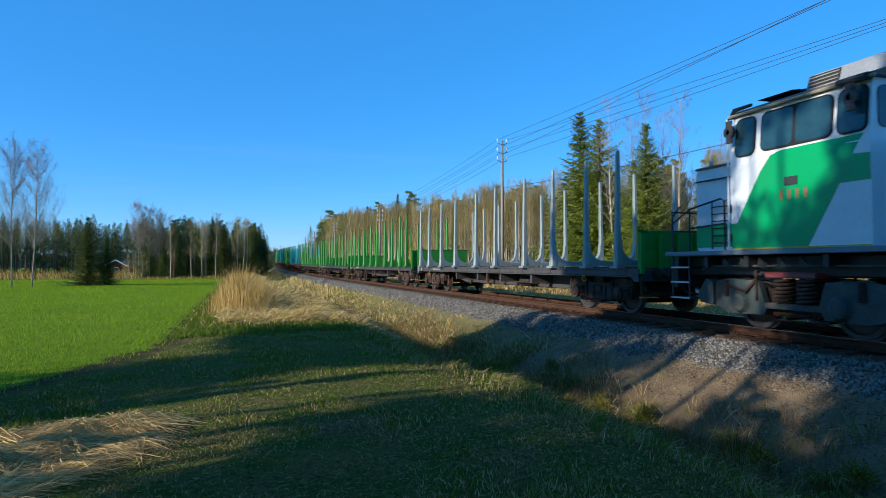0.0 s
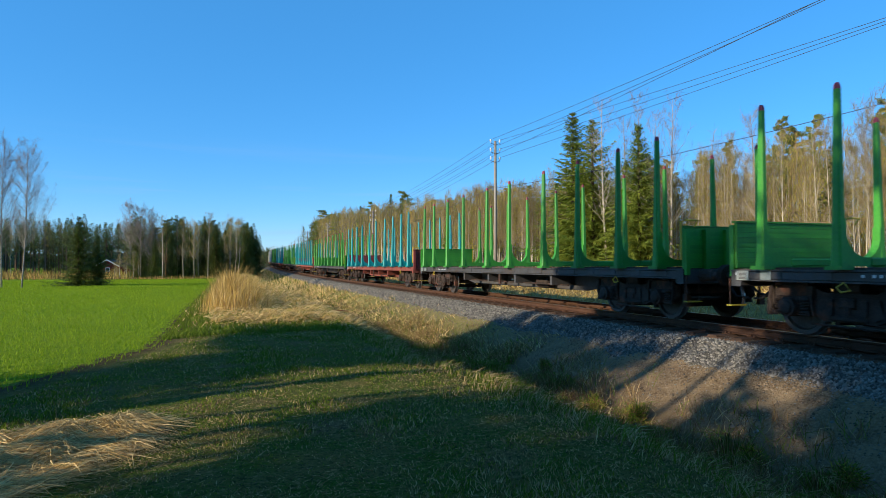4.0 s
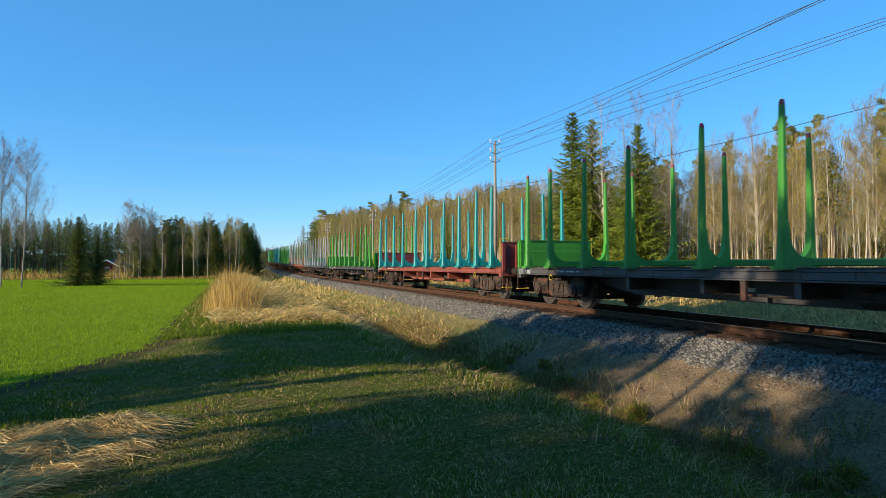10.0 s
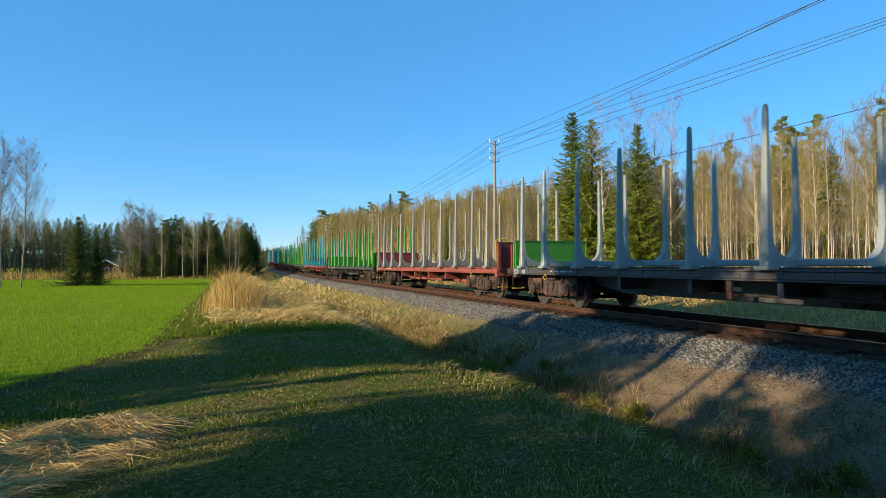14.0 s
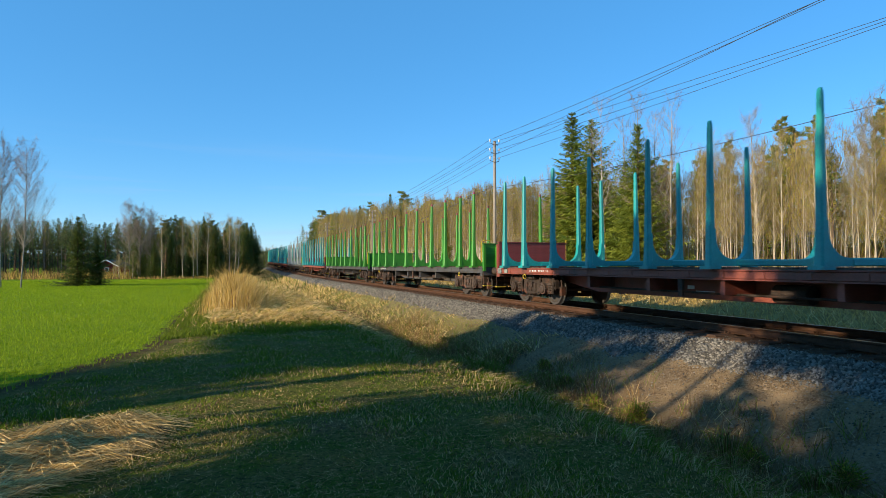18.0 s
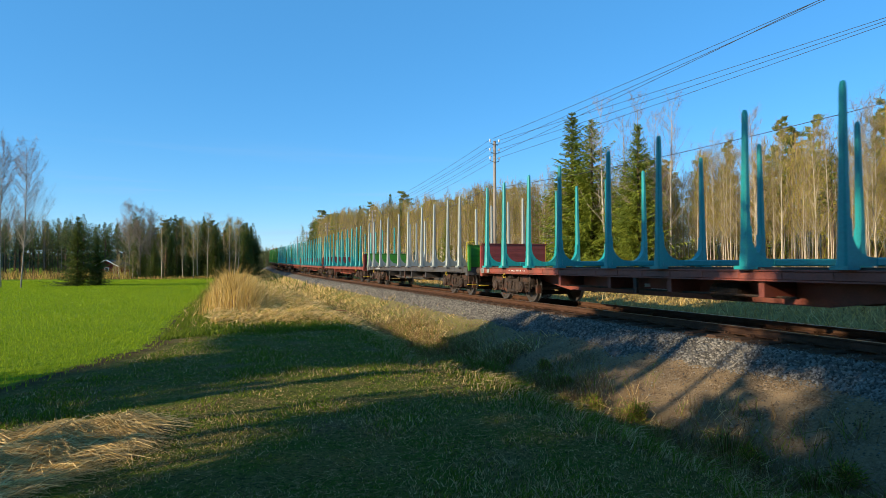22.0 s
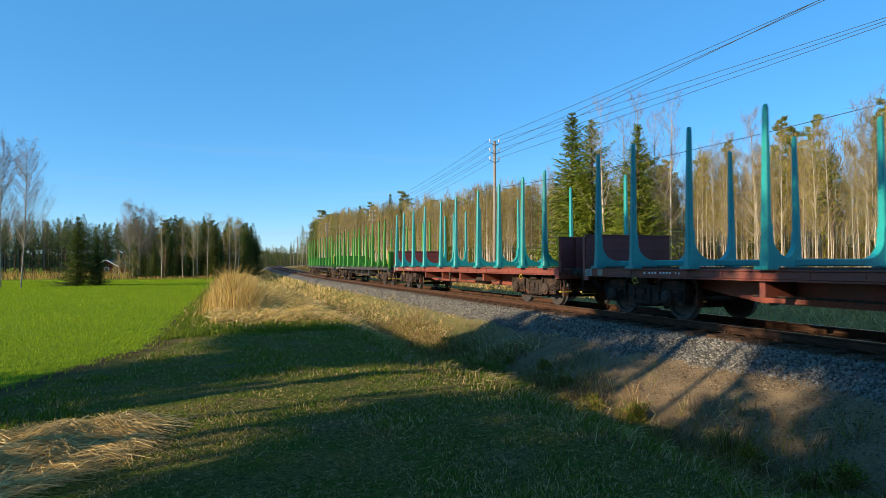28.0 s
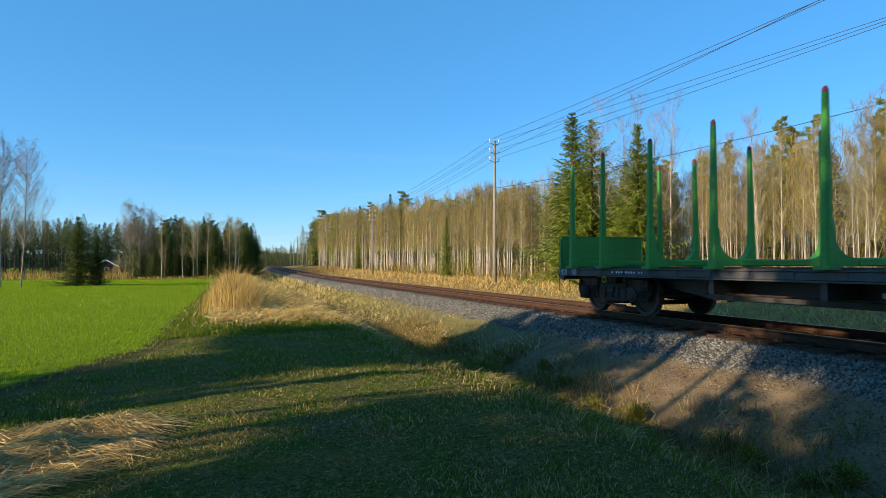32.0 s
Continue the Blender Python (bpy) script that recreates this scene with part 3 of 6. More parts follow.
        s.tube([(-0.25, y, 0.85), (-0.3, y + d * 0.3, 0.55), (-0.22, y + d * 0.6, 0.52)], [0.025] * 3, 6)
        part("coupling", s, RUBBER, w)
        s = Shape()
        s.tube([(-1.36, y + d * 0.06, 0.95), (-1.36, y + d * 0.06, 0.45), (-1.05, y + d * 0.06, 0.45), (-1.05, y + d * 0.06, 0.8)], [0.014] * 4, 5)
        st_ = part("step", s, BOGIE, w)
        s = Shape()
        s.box(-1.38, y + d * 0.06 - 0.06, 0.43, -1.03, y + d * 0.06 + 0.06, 0.455)
        part("tread", s, YELLOW, st_, "yellow step tread")
    for y0, y1, z0 in ((b - 0.42, b - 0.14, 0.915), (b - 0.90, b - 0.68, 0.93)):     # data plates on the sill
        s = Shape()
        s.box(-1.406, y0, z0, -1.398, y1, z0 + 0.17)
        plate = part("data_plate", s, GALV, w, "small grey data plate")
        if y1 > b - 0.5:
            s = Shape()
            for q in range(6):
                s.box(-1.409, y0 + 0.05, z0 + 0.02 + q * 0.024, -1.406, y1 - 0.06, z0 + 0.032 + q * 0.024)
            part("printed_lines", s, STEEL_DARK, plate)
    # lashing hooks and brake gear
    for y in (2.9, WAGON_L - 2.9):
        s = Shape()
        s.tube([(-1.44, y, 0.92), (-1.44, y + 0.12, 0.84), (-1.44, y + 0.05, 0.77), (-1.44, y - 0.1, 0.80), (-1.44, y - 0.02, 0.9)], [0.015] * 5, 5)
        part("lashing_hook", s, YELLOW, w, "yellow lashing hook")
    s = Shape()
    s.disc((-0.75, mid - 2.6, 0.66), 1, [(0, 0.1), (0.03, 0.17), (0.75, 0.17), (0.78, 0.1)], 12)
    s.box(0.5, mid + 0.6, 0.5, 1.1, mid + 1.5, 0.85, 0, 0.03)
    s.tube([(-1.0, mid - 4, 0.62), (-1.0, mid + 4, 0.62)], [0.025, 0.025], 6)
    s.box(-1.36, mid - 0.06, 0.55, -1.3, mid + 0.06, 0.92)
    part("brake_gear", s, BOGIE, w)
    s = Shape()                                           # unreadable running number and small marks, as bars
    k = WAGON_L - 4.3
    for d in (0.05, 0.05, 0, 0.09, 0.09, 0.09, 0.09, 0, 0.09, 0.09, 0.09, 0, 0.09):
        if d:
            s.box(-1.396, k, 0.995, -1.393, k + d * 0.55, 1.04)
        k += 0.1 if d else 0.07
    s.box(-1.396, WAGON_L - 0.95, 1.0, -1.393, WAGON_L - 0.75, 1.05)
    s.box(-0.56, mid + 0.5, 0.66, -0.553, mid + 0.7, 0.74)
    s.box(-0.56, mid - 0.1, 0.58, -0.553, mid + 0.45, 0.63)
    tagged(part("lettering", s, WHITE, w), kind="stuff")


LOOK = {"T": ("turquoise", STEEL_RED, BOARD_RED, "turquoise stakes, oxide-red frame, dark red boards"),
        "g": ("green", STEEL_DARK, GREEN, "green stakes, dark grey frame, green end boards"),
        "s": ("grey", STEEL_DARK, GREEN, "grey galvanised stakes, dark frame, green boards"),
        "r": ("beige", STEEL_RED, BOARD_RED, "weathered beige stakes, oxide-red frame, red boards")}
ORDER = "sgggTgTgTgsrgTggTsTTTTgg"
WAGONS, made_first = [], {}
for kind_key in ORDER:
    st, fm, bm_, words = LOOK[kind_key]
    if kind_key not in made_first:
        w = new("timber_wagon")
        wagon_parts(w, st, fm, bm_)
        tagged(w, "empty timber wagon: " + words, "railway wagon", "timber wagons of the train")
        made_first[kind_key] = w
    else:
        w = copy_thing(made_first[kind_key], Matrix())
    WAGONS.append(w)

BOGIE_GREY = material("grey_bogie_paint", (0.085, 0.105, 0.10), (0.038, 0.045, 0.043), 0.7, 0, 4, 40, 0.2, 0.7, 0.1, stain=(0.10, 0.07, 0.05))
LOCO_WHITE = material("white_livery", (0.74, 0.76, 0.78), (0.62, 0.65, 0.68), 0.4, 0, 1.5, 25, 0.05, 0.7, stain=(0.56, 0.57, 0.57))
LOCO_GREEN = material("green_livery", (0.02, 0.36, 0.10), (0.018, 0.29, 0.085), 0.38, 0, 1.5, 25, 0.05, 0.7, stain=(0.03, 0.26, 0.09))
ROOF = material("sooty_roof", (0.20, 0.15, 0.13), (0.10, 0.08, 0.075), 0.75, 0, 3, 30, 0.2, 0.7)
GLASS = material("dark_glass", (0.03, 0.08, 0.10), (0.02, 0.055, 0.075), 0.05, 0, 1, 5, 0.0, 0.5)
BLACKISH = material("black_iron", (0.035, 0.035, 0.038), (0.02, 0.02, 0.02), 0.6, 0, 4, 40, 0.1, 0.6)
ORANGE = material("orange_marking", (0.42, 0.15, 0.05), (0.3, 0.12, 0.05), 0.5, 0, 6, 40, 0, 0.5)


def rounded(y0, z0, y1, z1, r):
    """Ring of a rectangle with rounded corners."""
    out = []
    for cy, cz, a0 in ((y1 - r, z1 - r, 0), (y0 + r, z1 - r, 90), (y0 + r, z0 + r, 180), (y1 - r, z0 + r, 270)):
        for k in range(4):
            a = radians(a0 + k * 30)
            out.append((cy + r * math.cos(a), cz + r * math.sin(a)))
    return out


def locomotive():
    """y runs back from the front; the rear coupling is at 0."""
    lo = new("diesel_locomotive")
    tagged(lo, "green and white diesel locomotive with a tall cab", "locomotive")
    s = Shape()
    s.box(-1.12, -13.4, 0.98, 1.12, -0.55, 1.36, 0, 0.03)
    for y in (-0.75, -1.6, -2.6, -4.2, -5.2, -6.3):
        s.box(-1.45, y - 0.05, 1.16, 1.45, y + 0.05, 1.36)
    s.box(-1.42, -0.75, 0.72, 1.42, -0.55, 1.36, 0, 0.03)
    part("frame", s, BLACKISH, lo)
    s = Shape()
    s.box(-1.53, -13.4, 1.372, 1.53, -0.5, 1.462, 0, 0.012)
    part("deck_edge", s, material("blue_grey_paint", (0.17, 0.21, 0.25), (0.11, 0.14, 0.17), 0.5, 0, 2, 30, 0.1, 0.6), lo)
    for k in range(7):                                     # pipes and brackets hung under the deck
        s = Shape()
        y = -1.5 - 0.42 * k
        s.prism([(y, 1.18), (y - 0.2, 1.18), (y - 0.05, 1.33)], 0, -1.36, -1.30)
        part("bracket", s, BOGIE_GREY, lo)
    s = Shape()
    s.tube([(-1.33, -1.35, 1.08), (-1.33, -1.6, 1.17), (-1.33, -5.4, 1.17)], [0.022] * 3, 6)
    part("air_pipe", s, BOGIE_GREY, lo)
    # cab: walls lean in above the waist, arched roof
    front, back = -5.0, -2.33
    ring = [(-1.5, 1.465), (-1.52, 3.02), (-1.44, 3.92), (1.44, 3.92), (1.52, 3.02), (1.5, 1.465)]
    s = Shape()
    s.prism([(z, x) for x, z in ring], 1, front, back)
    cab = part("cab", s, LOCO_WHITE, lo)
    s = Shape()
    arch = [(3.925, -1.50)] + [(3.925 + 0.26 * math.sin(radians(a)), -1.5 * math.cos(radians(a))) for a in range(15, 180, 15)] + [(3.925, 1.50)]
    s.prism(arch, 1, front - 0.10, back + 0.05)
    roof = part("roof", s, ROOF, lo)
    s = Shape()
    s.tube([(-1.5, front - 0.08, 3.93), (-1.5, back + 0.05, 3.93)], [0.028] * 2, 6)
    part("gutter", s, material("cream_gutter", (0.45, 0.40, 0.28), (0.25, 0.2, 0.14), 0.6, 0, 3, 30, 0.1, 0.6), roof, "grimy cream rain gutter")
    s = Shape()
    s.tube([(-1.46, back, 3.98), (-1.5, back - 0.1, 4.03), (-1.5, back - 0.5, 4.04)], [0.035, 0.04, 0.03], 6)
    s.tube([(-1.55, front + 0.28, 3.94), (-1.56, front + 0.02, 3.92)], [0.05, 0.05], 6)
    s.box(-1.56, front + 0.0, 3.90, -1.42, front + 0.5, 3.99, 0, 0.02)
    part("floodlight", s, BLACKISH, roof)
    s = Shape()                                            # louvred box on the roof
    ring = [(4.0, -1.16), (4.36, -1.05), (4.40, -0.6), (4.40, 0.6), (4.36, 1.05), (4.0, 1.16)]
    s.prism(ring, 1, -4.98, -3.62)
    box = part("roof_box", s, material("grey_roof_box", (0.30, 0.31, 0.33), (0.2, 0.21, 0.23), 0.6, 0, 2, 30, 0.1, 0.6), roof, "grey louvred roof box")
    # black panel laid on the box: its colour is the shade between slats
    s = Shape()
    s.prism([(4.08, -1.15), (4.34, -1.072), (4.34, -1.05), (4.08, -1.12)], 1, -4.22, -3.66)
    part("louvre_recess", s, BLACKISH, box)
    for q in range(4):
        s = Shape()
        z = 4.10 + q * 0.062
        s.prism([(z, -1.165 + 0.3 * (z - 4.08)), (z + 0.022, -1.165 + 0.3 * (z - 4.06)), (z + 0.03, -1.13 + 0.3 * (z - 4.08))], 1, -4.2, -3.68)
        part("slat", s, BEIGE, box, "pale louvre slat")
    s = Shape()
    s.tube([(-0.9, -3.13, 4.1), (-0.9, -3.13, 4.2)], [0.14, 0.10], 8)
    s.prism([(4.15, -1.3), (4.21, -0.9), (4.15, -0.5)], 1, -3.5, -2.76)
    s.tube([(-0.9, -3.13, 4.2), (-0.9, -3.13, 4.27)], [0.05, 0.04], 8)
    part("roof_vent", s, BLACKISH, roof)
    for y, z in ((back - 0.07, 3.62), (front + 0.24, 3.66)):
        s = Shape()
        s.disc((-1.66, y - 0.03, z), 0, [(0.0, 0.05), (0.01, 0.12), (0.07, 0.12), (0.08, 0.05)], 10)
        s.box(-1.66, y - 0.09, z - 0.2, -1.58, y + 0.05, z + 0.2, 0, 0.03)
        s.tube([(-1.48, y, 3.9), (-1.62, y, 3.86), (-1.62, y, z)], [0.016] * 3, 5)
        part("mirror", s, BLACKISH, cab)
    s = Shape()
    s.tube([(-1.53, back + 0.04, 1.5), (-1.53, back + 0.04, 3.9)], [0.018] * 2, 6)
    part("handrail", s, LOCO_WHITE, cab)

    def wall_x(z):
        return -1.5 - 0.02 * (z - 1.465) / 1.555 if z < 3.02 else -1.52 + 0.08 * (z - 3.02) / 0.9

    def panel(name, ring, mat, off, parent, label=""):
        sh = Shape()
        n = len(ring)
        vs = [(wall_x(z) - off, y, z) for y, z in ring] + [(wall_x(z) + 0.01, y, z) for y, z in ring]
        fs = [tuple(range(n)), tuple(range(2 * n - 1, n - 1, -1))] + [(i, n + i, n + (i + 1) % n, (i + 1) % n) for i in range(n)]
        sh.add(vs, fs)
        return part(name, sh, mat, parent, label)

    for y0, y1, z0, z1, panes in ((-2.90, -2.44, 3.14, 3.85, 1), (-4.40, -3.02, 3.16, 3.85, 2), (-4.96, -4.47, 3.15, 3.85, 1)):
        fr = panel("window", rounded(y0, z0, y1, z1, 0.12), RUBBER, 0.022, cab, "cab window in a black rubber seal")
        step = (y1 - y0) / panes
        for q in range(panes):
            a, b = y0 + q * step + 0.03, y0 + (q + 1) * step - 0.03
            panel("glass", rounded(a, z0 + 0.03, b, z1 - 0.03, 0.085), GLASS, 0.028, fr)
    s = Shape()                                            # end windows either side of the long hood
    for x0, x1 in ((-1.36, -0.98), (0.98, 1.36)):
        s.prism([(z, x) for x, z in rounded(x0, 3.2, x1, 3.82, 0.1)], 1, front - 0.02, front)
    part("end_window", s, GLASS, cab)
    panel("green_field", [(-2.335, 1.48), (-3.93, 1.48), (-4.51, 2.43), (-4.995, 2.43), (-4.995, 2.82), (-4.72, 2.84), (-4.90, 3.12), (-3.45, 3.12), (-3.24, 3.07), (-3.02, 2.82), (-2.47, 1.95), (-2.335, 1.95)][::-1], LOCO_GREEN, 0.006, cab, "green livery field")
    panel("maker_plate", [(-3.77, 2.51), (-3.52, 2.51), (-3.52, 2.65), (-3.77, 2.65)], BLACKISH, 0.02, cab)
    for q in range(4):                                    # running number, as plain bars
        k = -3.94 + 0.155 * q
        panel("number_bar", [(k, 2.28), (k + 0.05, 2.28), (k + 0.05, 2.44), (k, 2.44)], ORANGE, 0.012, cab)
    panel("kick_strip", [(-4.99, 1.468), (-2.34, 1.468), (-2.34, 1.49), (-4.99, 1.49)], YELLOW, 0.012, cab)
    for z in (1.62, 2.15):
        s = Shape()
        s.box(-1.525, back - 0.02, z, -1.48, back + 0.02, z + 0.14)
        part("hinge", s, BLACKISH, cab)
    s = Shape()
    s.box(-1.25, back, 1.465, 1.25, -1.14, 3.10, 0, 0.05)
    hood = part("short_hood", s, LOCO_WHITE, lo)
    s = Shape()
    s.box(-1.29, back, 2.86, 1.29, -1.12, 2.885)
    part("seam_lip", s, BOGIE_GREY, hood)
    s = Shape()
    s.box(-1.262, back + 0.01, 1.54, -1.252, -1.14, 1.98)
    s.box(-1.25, -1.142, 1.54, 1.25, -1.128, 1.98)
    part("green_field", s, LOCO_GREEN, hood)
    s = Shape()
    s.box(-1.27, back, 3.10, 1.27, -1.12, 3.15, 0, 0.02)
    part("hood_roof", s, ROOF, hood)
    for z in (1.62, 1.76, 1.90, 2.04, 2.18, 2.32):         # rungs up the hood
        s = Shape()
        s.tube([(-1.25, -1.62, z), (-1.31, -1.62, z), (-1.31, -1.96, z), (-1.25, -1.96, z)], [0.012] * 4, 5)
        part("rung", s, BLACKISH, hood)
    for y in (-1.62, -1.96):
        s = Shape()
        s.tube([(-1.31, y, 1.50), (-1.31, y, 2.40), (-1.25, y, 2.45)], [0.014] * 3, 5)
        part("ladder_rail", s, BLACKISH, hood)
    s = Shape()
    s.box(-1.0, -13.0, 1.465, 1.0, front, 3.05, 0, 0.08)
    long_hood = part("long_hood", s, LOCO_WHITE, lo)
    s = Shape()
    s.box(-1.008, -12.9, 2.50, -1.0, front, 2.88)
    part("green_band", s, LOCO_GREEN, long_hood)
    # railings and steps of the rear platform
    for pts in ([(-1.45, -1.15, 2.32), (-1.45, -2.0, 2.45), (-1.45, -2.1, 2.40), (-1.45, -2.1, 1.46)], [(-1.45, -1.15, 1.93), (-1.45, -2.1, 1.97)], [(-1.45, -1.15, 1.46), (-1.45, -1.15, 2.32), (-1.45, -0.62, 2.05), (-1.45, -0.62, 1.46)],
                [(-1.45, -0.62, 1.45), (-1.45, -0.62, 2.30), (1.45, -0.62, 2.30), (1.45, -0.62, 1.45)], [(-1.45, -0.62, 1.9), (1.45, -0.62, 1.9)],
                [(-1.47, -0.66, 0.55), (-1.47, -0.66, 2.2), (-1.47, -0.9, 2.40)], [(-1.47, -1.15, 0.55), (-1.47, -1.15, 1.45)],
                [(-1.0, -0.62, 1.46), (-1.0, -0.62, 2.30)], [(0.4, -0.62, 1.46), (0.4, -0.62, 2.30)]):
        s = Shape()
        s.tube(pts, [0.02] * len(pts), 6)
        part("handrail", s, BLACKISH, lo)
    for z in (0.5, 0.82, 1.12):
        s = Shape()
        s.box(-1.5, -1.2, z, -1.2, -0.62, z + 0.04)
        st = part("step", s, BLACKISH, lo)
        s = Shape()
        s.box(-1.512, -1.18, z + 0.005, -1.502, -0.64, z + 0.035)
        part("step_edge", s, WHITE, st, "white step edge")
    # bogies with heavy outside frames and big coil springs
    for y in (-3.3, -10.4):
        bogie(lo, y)
        for sgn in (-1, 1):
            x = sgn * 1.22
            s = Shape()
            ring = [(y - 1.95, 0.70), (y - 1.80, 0.36), (y - 1.45, 0.28), (y - 0.72, 0.30), (y - 0.66, 0.42), (y + 0.42, 0.42), (y + 0.48, 0.30), (y + 1.30, 0.28), (y + 1.62, 0.40), (y + 1.95, 0.55), (y + 1.75, 0.86),
                    (y + 1.30, 0.94), (y + 0.60, 0.90), (y + 0.46, 0.52), (y - 0.62, 0.52), (y - 0.74, 0.90), (y - 1.35, 0.94), (y - 1.75, 0.88)]
            s.prism(ring, 0, x - 0.06, x + 0.06)
            for k in (-1.0, 1.0):
                s.disc((x - (0.17 if sgn < 0 else -0.05), y + k, 0.5), 0, [(0, 0.11), (0.02, 0.16), (0.08, 0.19), (0.12, 0.22)], 14)
            frame_ = part("bogie_frame", s, BOGIE_GREY, lo)
            s = Shape()
            s.box(x - 0.12, y - 1.42, 0.62, x + 0.12, y - 1.30, 0.92, 0, 0.03)
            s.box(x - 0.12, y + 1.30, 0.60, x + 0.12, y + 1.42, 0.90, 0, 0.03)
            s.tube([(x - 0.09, y + 0.6, 0.95), (x - 0.1, y + 0.85, 0.70), (x - 0.1, y + 1.3, 0.82)], [0.03] * 3, 6)
            s.tube([(x - 0.08, y + 0.62, 1.1), (x - 0.08, y + 0.62, 0.55)], [0.025] * 2, 6)
            part("brake_rigging", s, BOGIE, frame_)
            for k in (-0.37, 0.09):
                s = Shape()
                s.tube([(x + 0.15 * math.cos(q * 0.7), y + k + 0.15 * math.sin(q * 0.7), 0.54 + q * 0.0075) for q in range(54)], [0.027] * 54, 6)
                part("coil_spring", s, BOGIE, lo, "rusty coil spring")
            s = Shape()
            s.box(x - 0.17, y - 0.64, 0.96, x + 0.17, y + 0.34, 1.06, 0, 0.02)
            part("spring_plate", s, BOARD_RED, lo)
            s = Shape()
            ring = [(y + 1.62, 0.42), (y + 1.98, 0.46), (y + 2.02, 0.66), (y + 1.80, 0.92), (y + 1.62, 0.86)]
            s.prism(ring, 0, x - 0.14, x + 0.14)
            part("sand_box", s, BOGIE_GREY, lo)
    s = Shape()
    s.disc((-1.05, -6.9, 0.75), 1, [(0, 0.12), (0.05, 0.24), (1.1, 0.24), (1.15, 0.12)], 14)
    part("air_tank", s, BOGIE_GREY, lo)
    for x in (-0.88, 0.88):
        s = Shape()
        s.disc((x, -0.55, 1.0), 1, [(0.0, 0.14), (0.3, 0.12), (0.31, 0.08), (0.5, 0.08), (0.505, 0.2), (0.53, 0.23), (0.55, 0.2)], 14)
        part("buffer", s, BLACKISH, lo)
    return lo


LOCO = locomotive()

# ---------------------------------------------------------------- plants
BARK = material("birch_bark", (0.54, 0.47, 0.36), (0.30, 0.25, 0.19), 0.85, 0, 3, 14, 0.3, 0.5, 0.2, stain=(0.10, 0.08, 0.06))
TWIG = leafy("birch_twigs", (0.165, 0.12, 0.052), (0.36, 0.265, 0.12), 0.85, 0.15, 0.25)
BARETWIG = leafy("bare_twigs", (0.16, 0.12, 0.10), (0.30, 0.235, 0.20), 0.85, 0.1, 0.2)
BUD = leafy("young_leaves", (0.32, 0.31, 0.03), (0.50, 0.42, 0.05), 0.6, 0.4, 0.3)
NEEDLE = leafy("spruce_needles", (0.12, 0.165, 0.022), (0.34, 0.38, 0.06), 0.6, 0.35, 0.2)
DARKNEEDLE = leafy("dark_spruce_needles", (0.045, 0.07, 0.018), (0.15, 0.185, 0.04), 0.6, 0.25, 0.25)
DARKPINE = leafy("blue_pine_needles", (0.07, 0.10, 0.045), (0.20, 0.24, 0.085), 0.6, 0.25, 0.25)
FIELDBARK = material("grey_birch_bark", (0.36, 0.32, 0.28), (0.15, 0.13, 0.11), 0.85, 0, 2, 9, 0.3, 0.5, 0.2, stain=(0.06, 0.05, 0.045))
GREYBARK = material("shaded_bark", (0.30, 0.26, 0.21), (0.17, 0.14, 0.11), 0.9, 0, 3, 14, 0.3, 0.5, 0.2)
GREYTWIG = leafy("grey_brown_twigs", (0.14, 0.10, 0.062), (0.32, 0.235, 0.135), 0.85, 0.1, 0.25)
PINENEEDLE = leafy("pine_needles", (0.09, 0.12, 0.03), (0.25, 0.28, 0.065), 0.6, 0.35, 0.2)
BROWNBARK = material("brown_bark", (0.16, 0.11, 0.075), (0.08, 0.055, 0.04), 0.9, 0, 3, 20, 0.5, 0.6, 0.2)
PINEBARK = material("pine_bark", (0.36, 0.20, 0.10), (0.17, 0.10, 0.06), 0.9, 0, 2, 16, 0.5, 0.6, 0.2)
GRASS = leafy("fresh_grass", (0.065, 0.105, 0.01), (0.20, 0.255, 0.022), 0.6, 0.35, 0.0)
CROP = leafy("young_crop", (0.14, 0.23, 0.008), (0.32, 0.43, 0.016), 0.6, 0.35, 0.0)
STRAW = leafy("dry_straw", (0.50, 0.335, 0.12), (0.88, 0.65, 0.30), 0.75, 0.25, 0.0)
REED = leafy("yellow_reeds", (0.40, 0.255, 0.06), (0.70, 0.48, 0.145), 0.7, 0.3, 0.0)
DEADGRASS = leafy("dead_grass", (0.22, 0.15, 0.06), (0.60, 0.45, 0.22), 0.85, 0.2, 0.0)
WEED = leafy("brown_weeds", (0.13, 0.072, 0.03), (0.30, 0.18, 0.07), 0.8, 0.2, 0.0)


def blade(s, p, d, width, side, mat=0):
    """A thin three-cornered blade from p along d."""
    p, d, side = Vector(p), Vector(d), Vector(side)
    s.add([tuple(p - side * width), tuple(p + side * width), tuple(p + d)], [(0, 1, 2)], mat)


def rnd(r, a, b):
    return a + (b - a) * r.random()


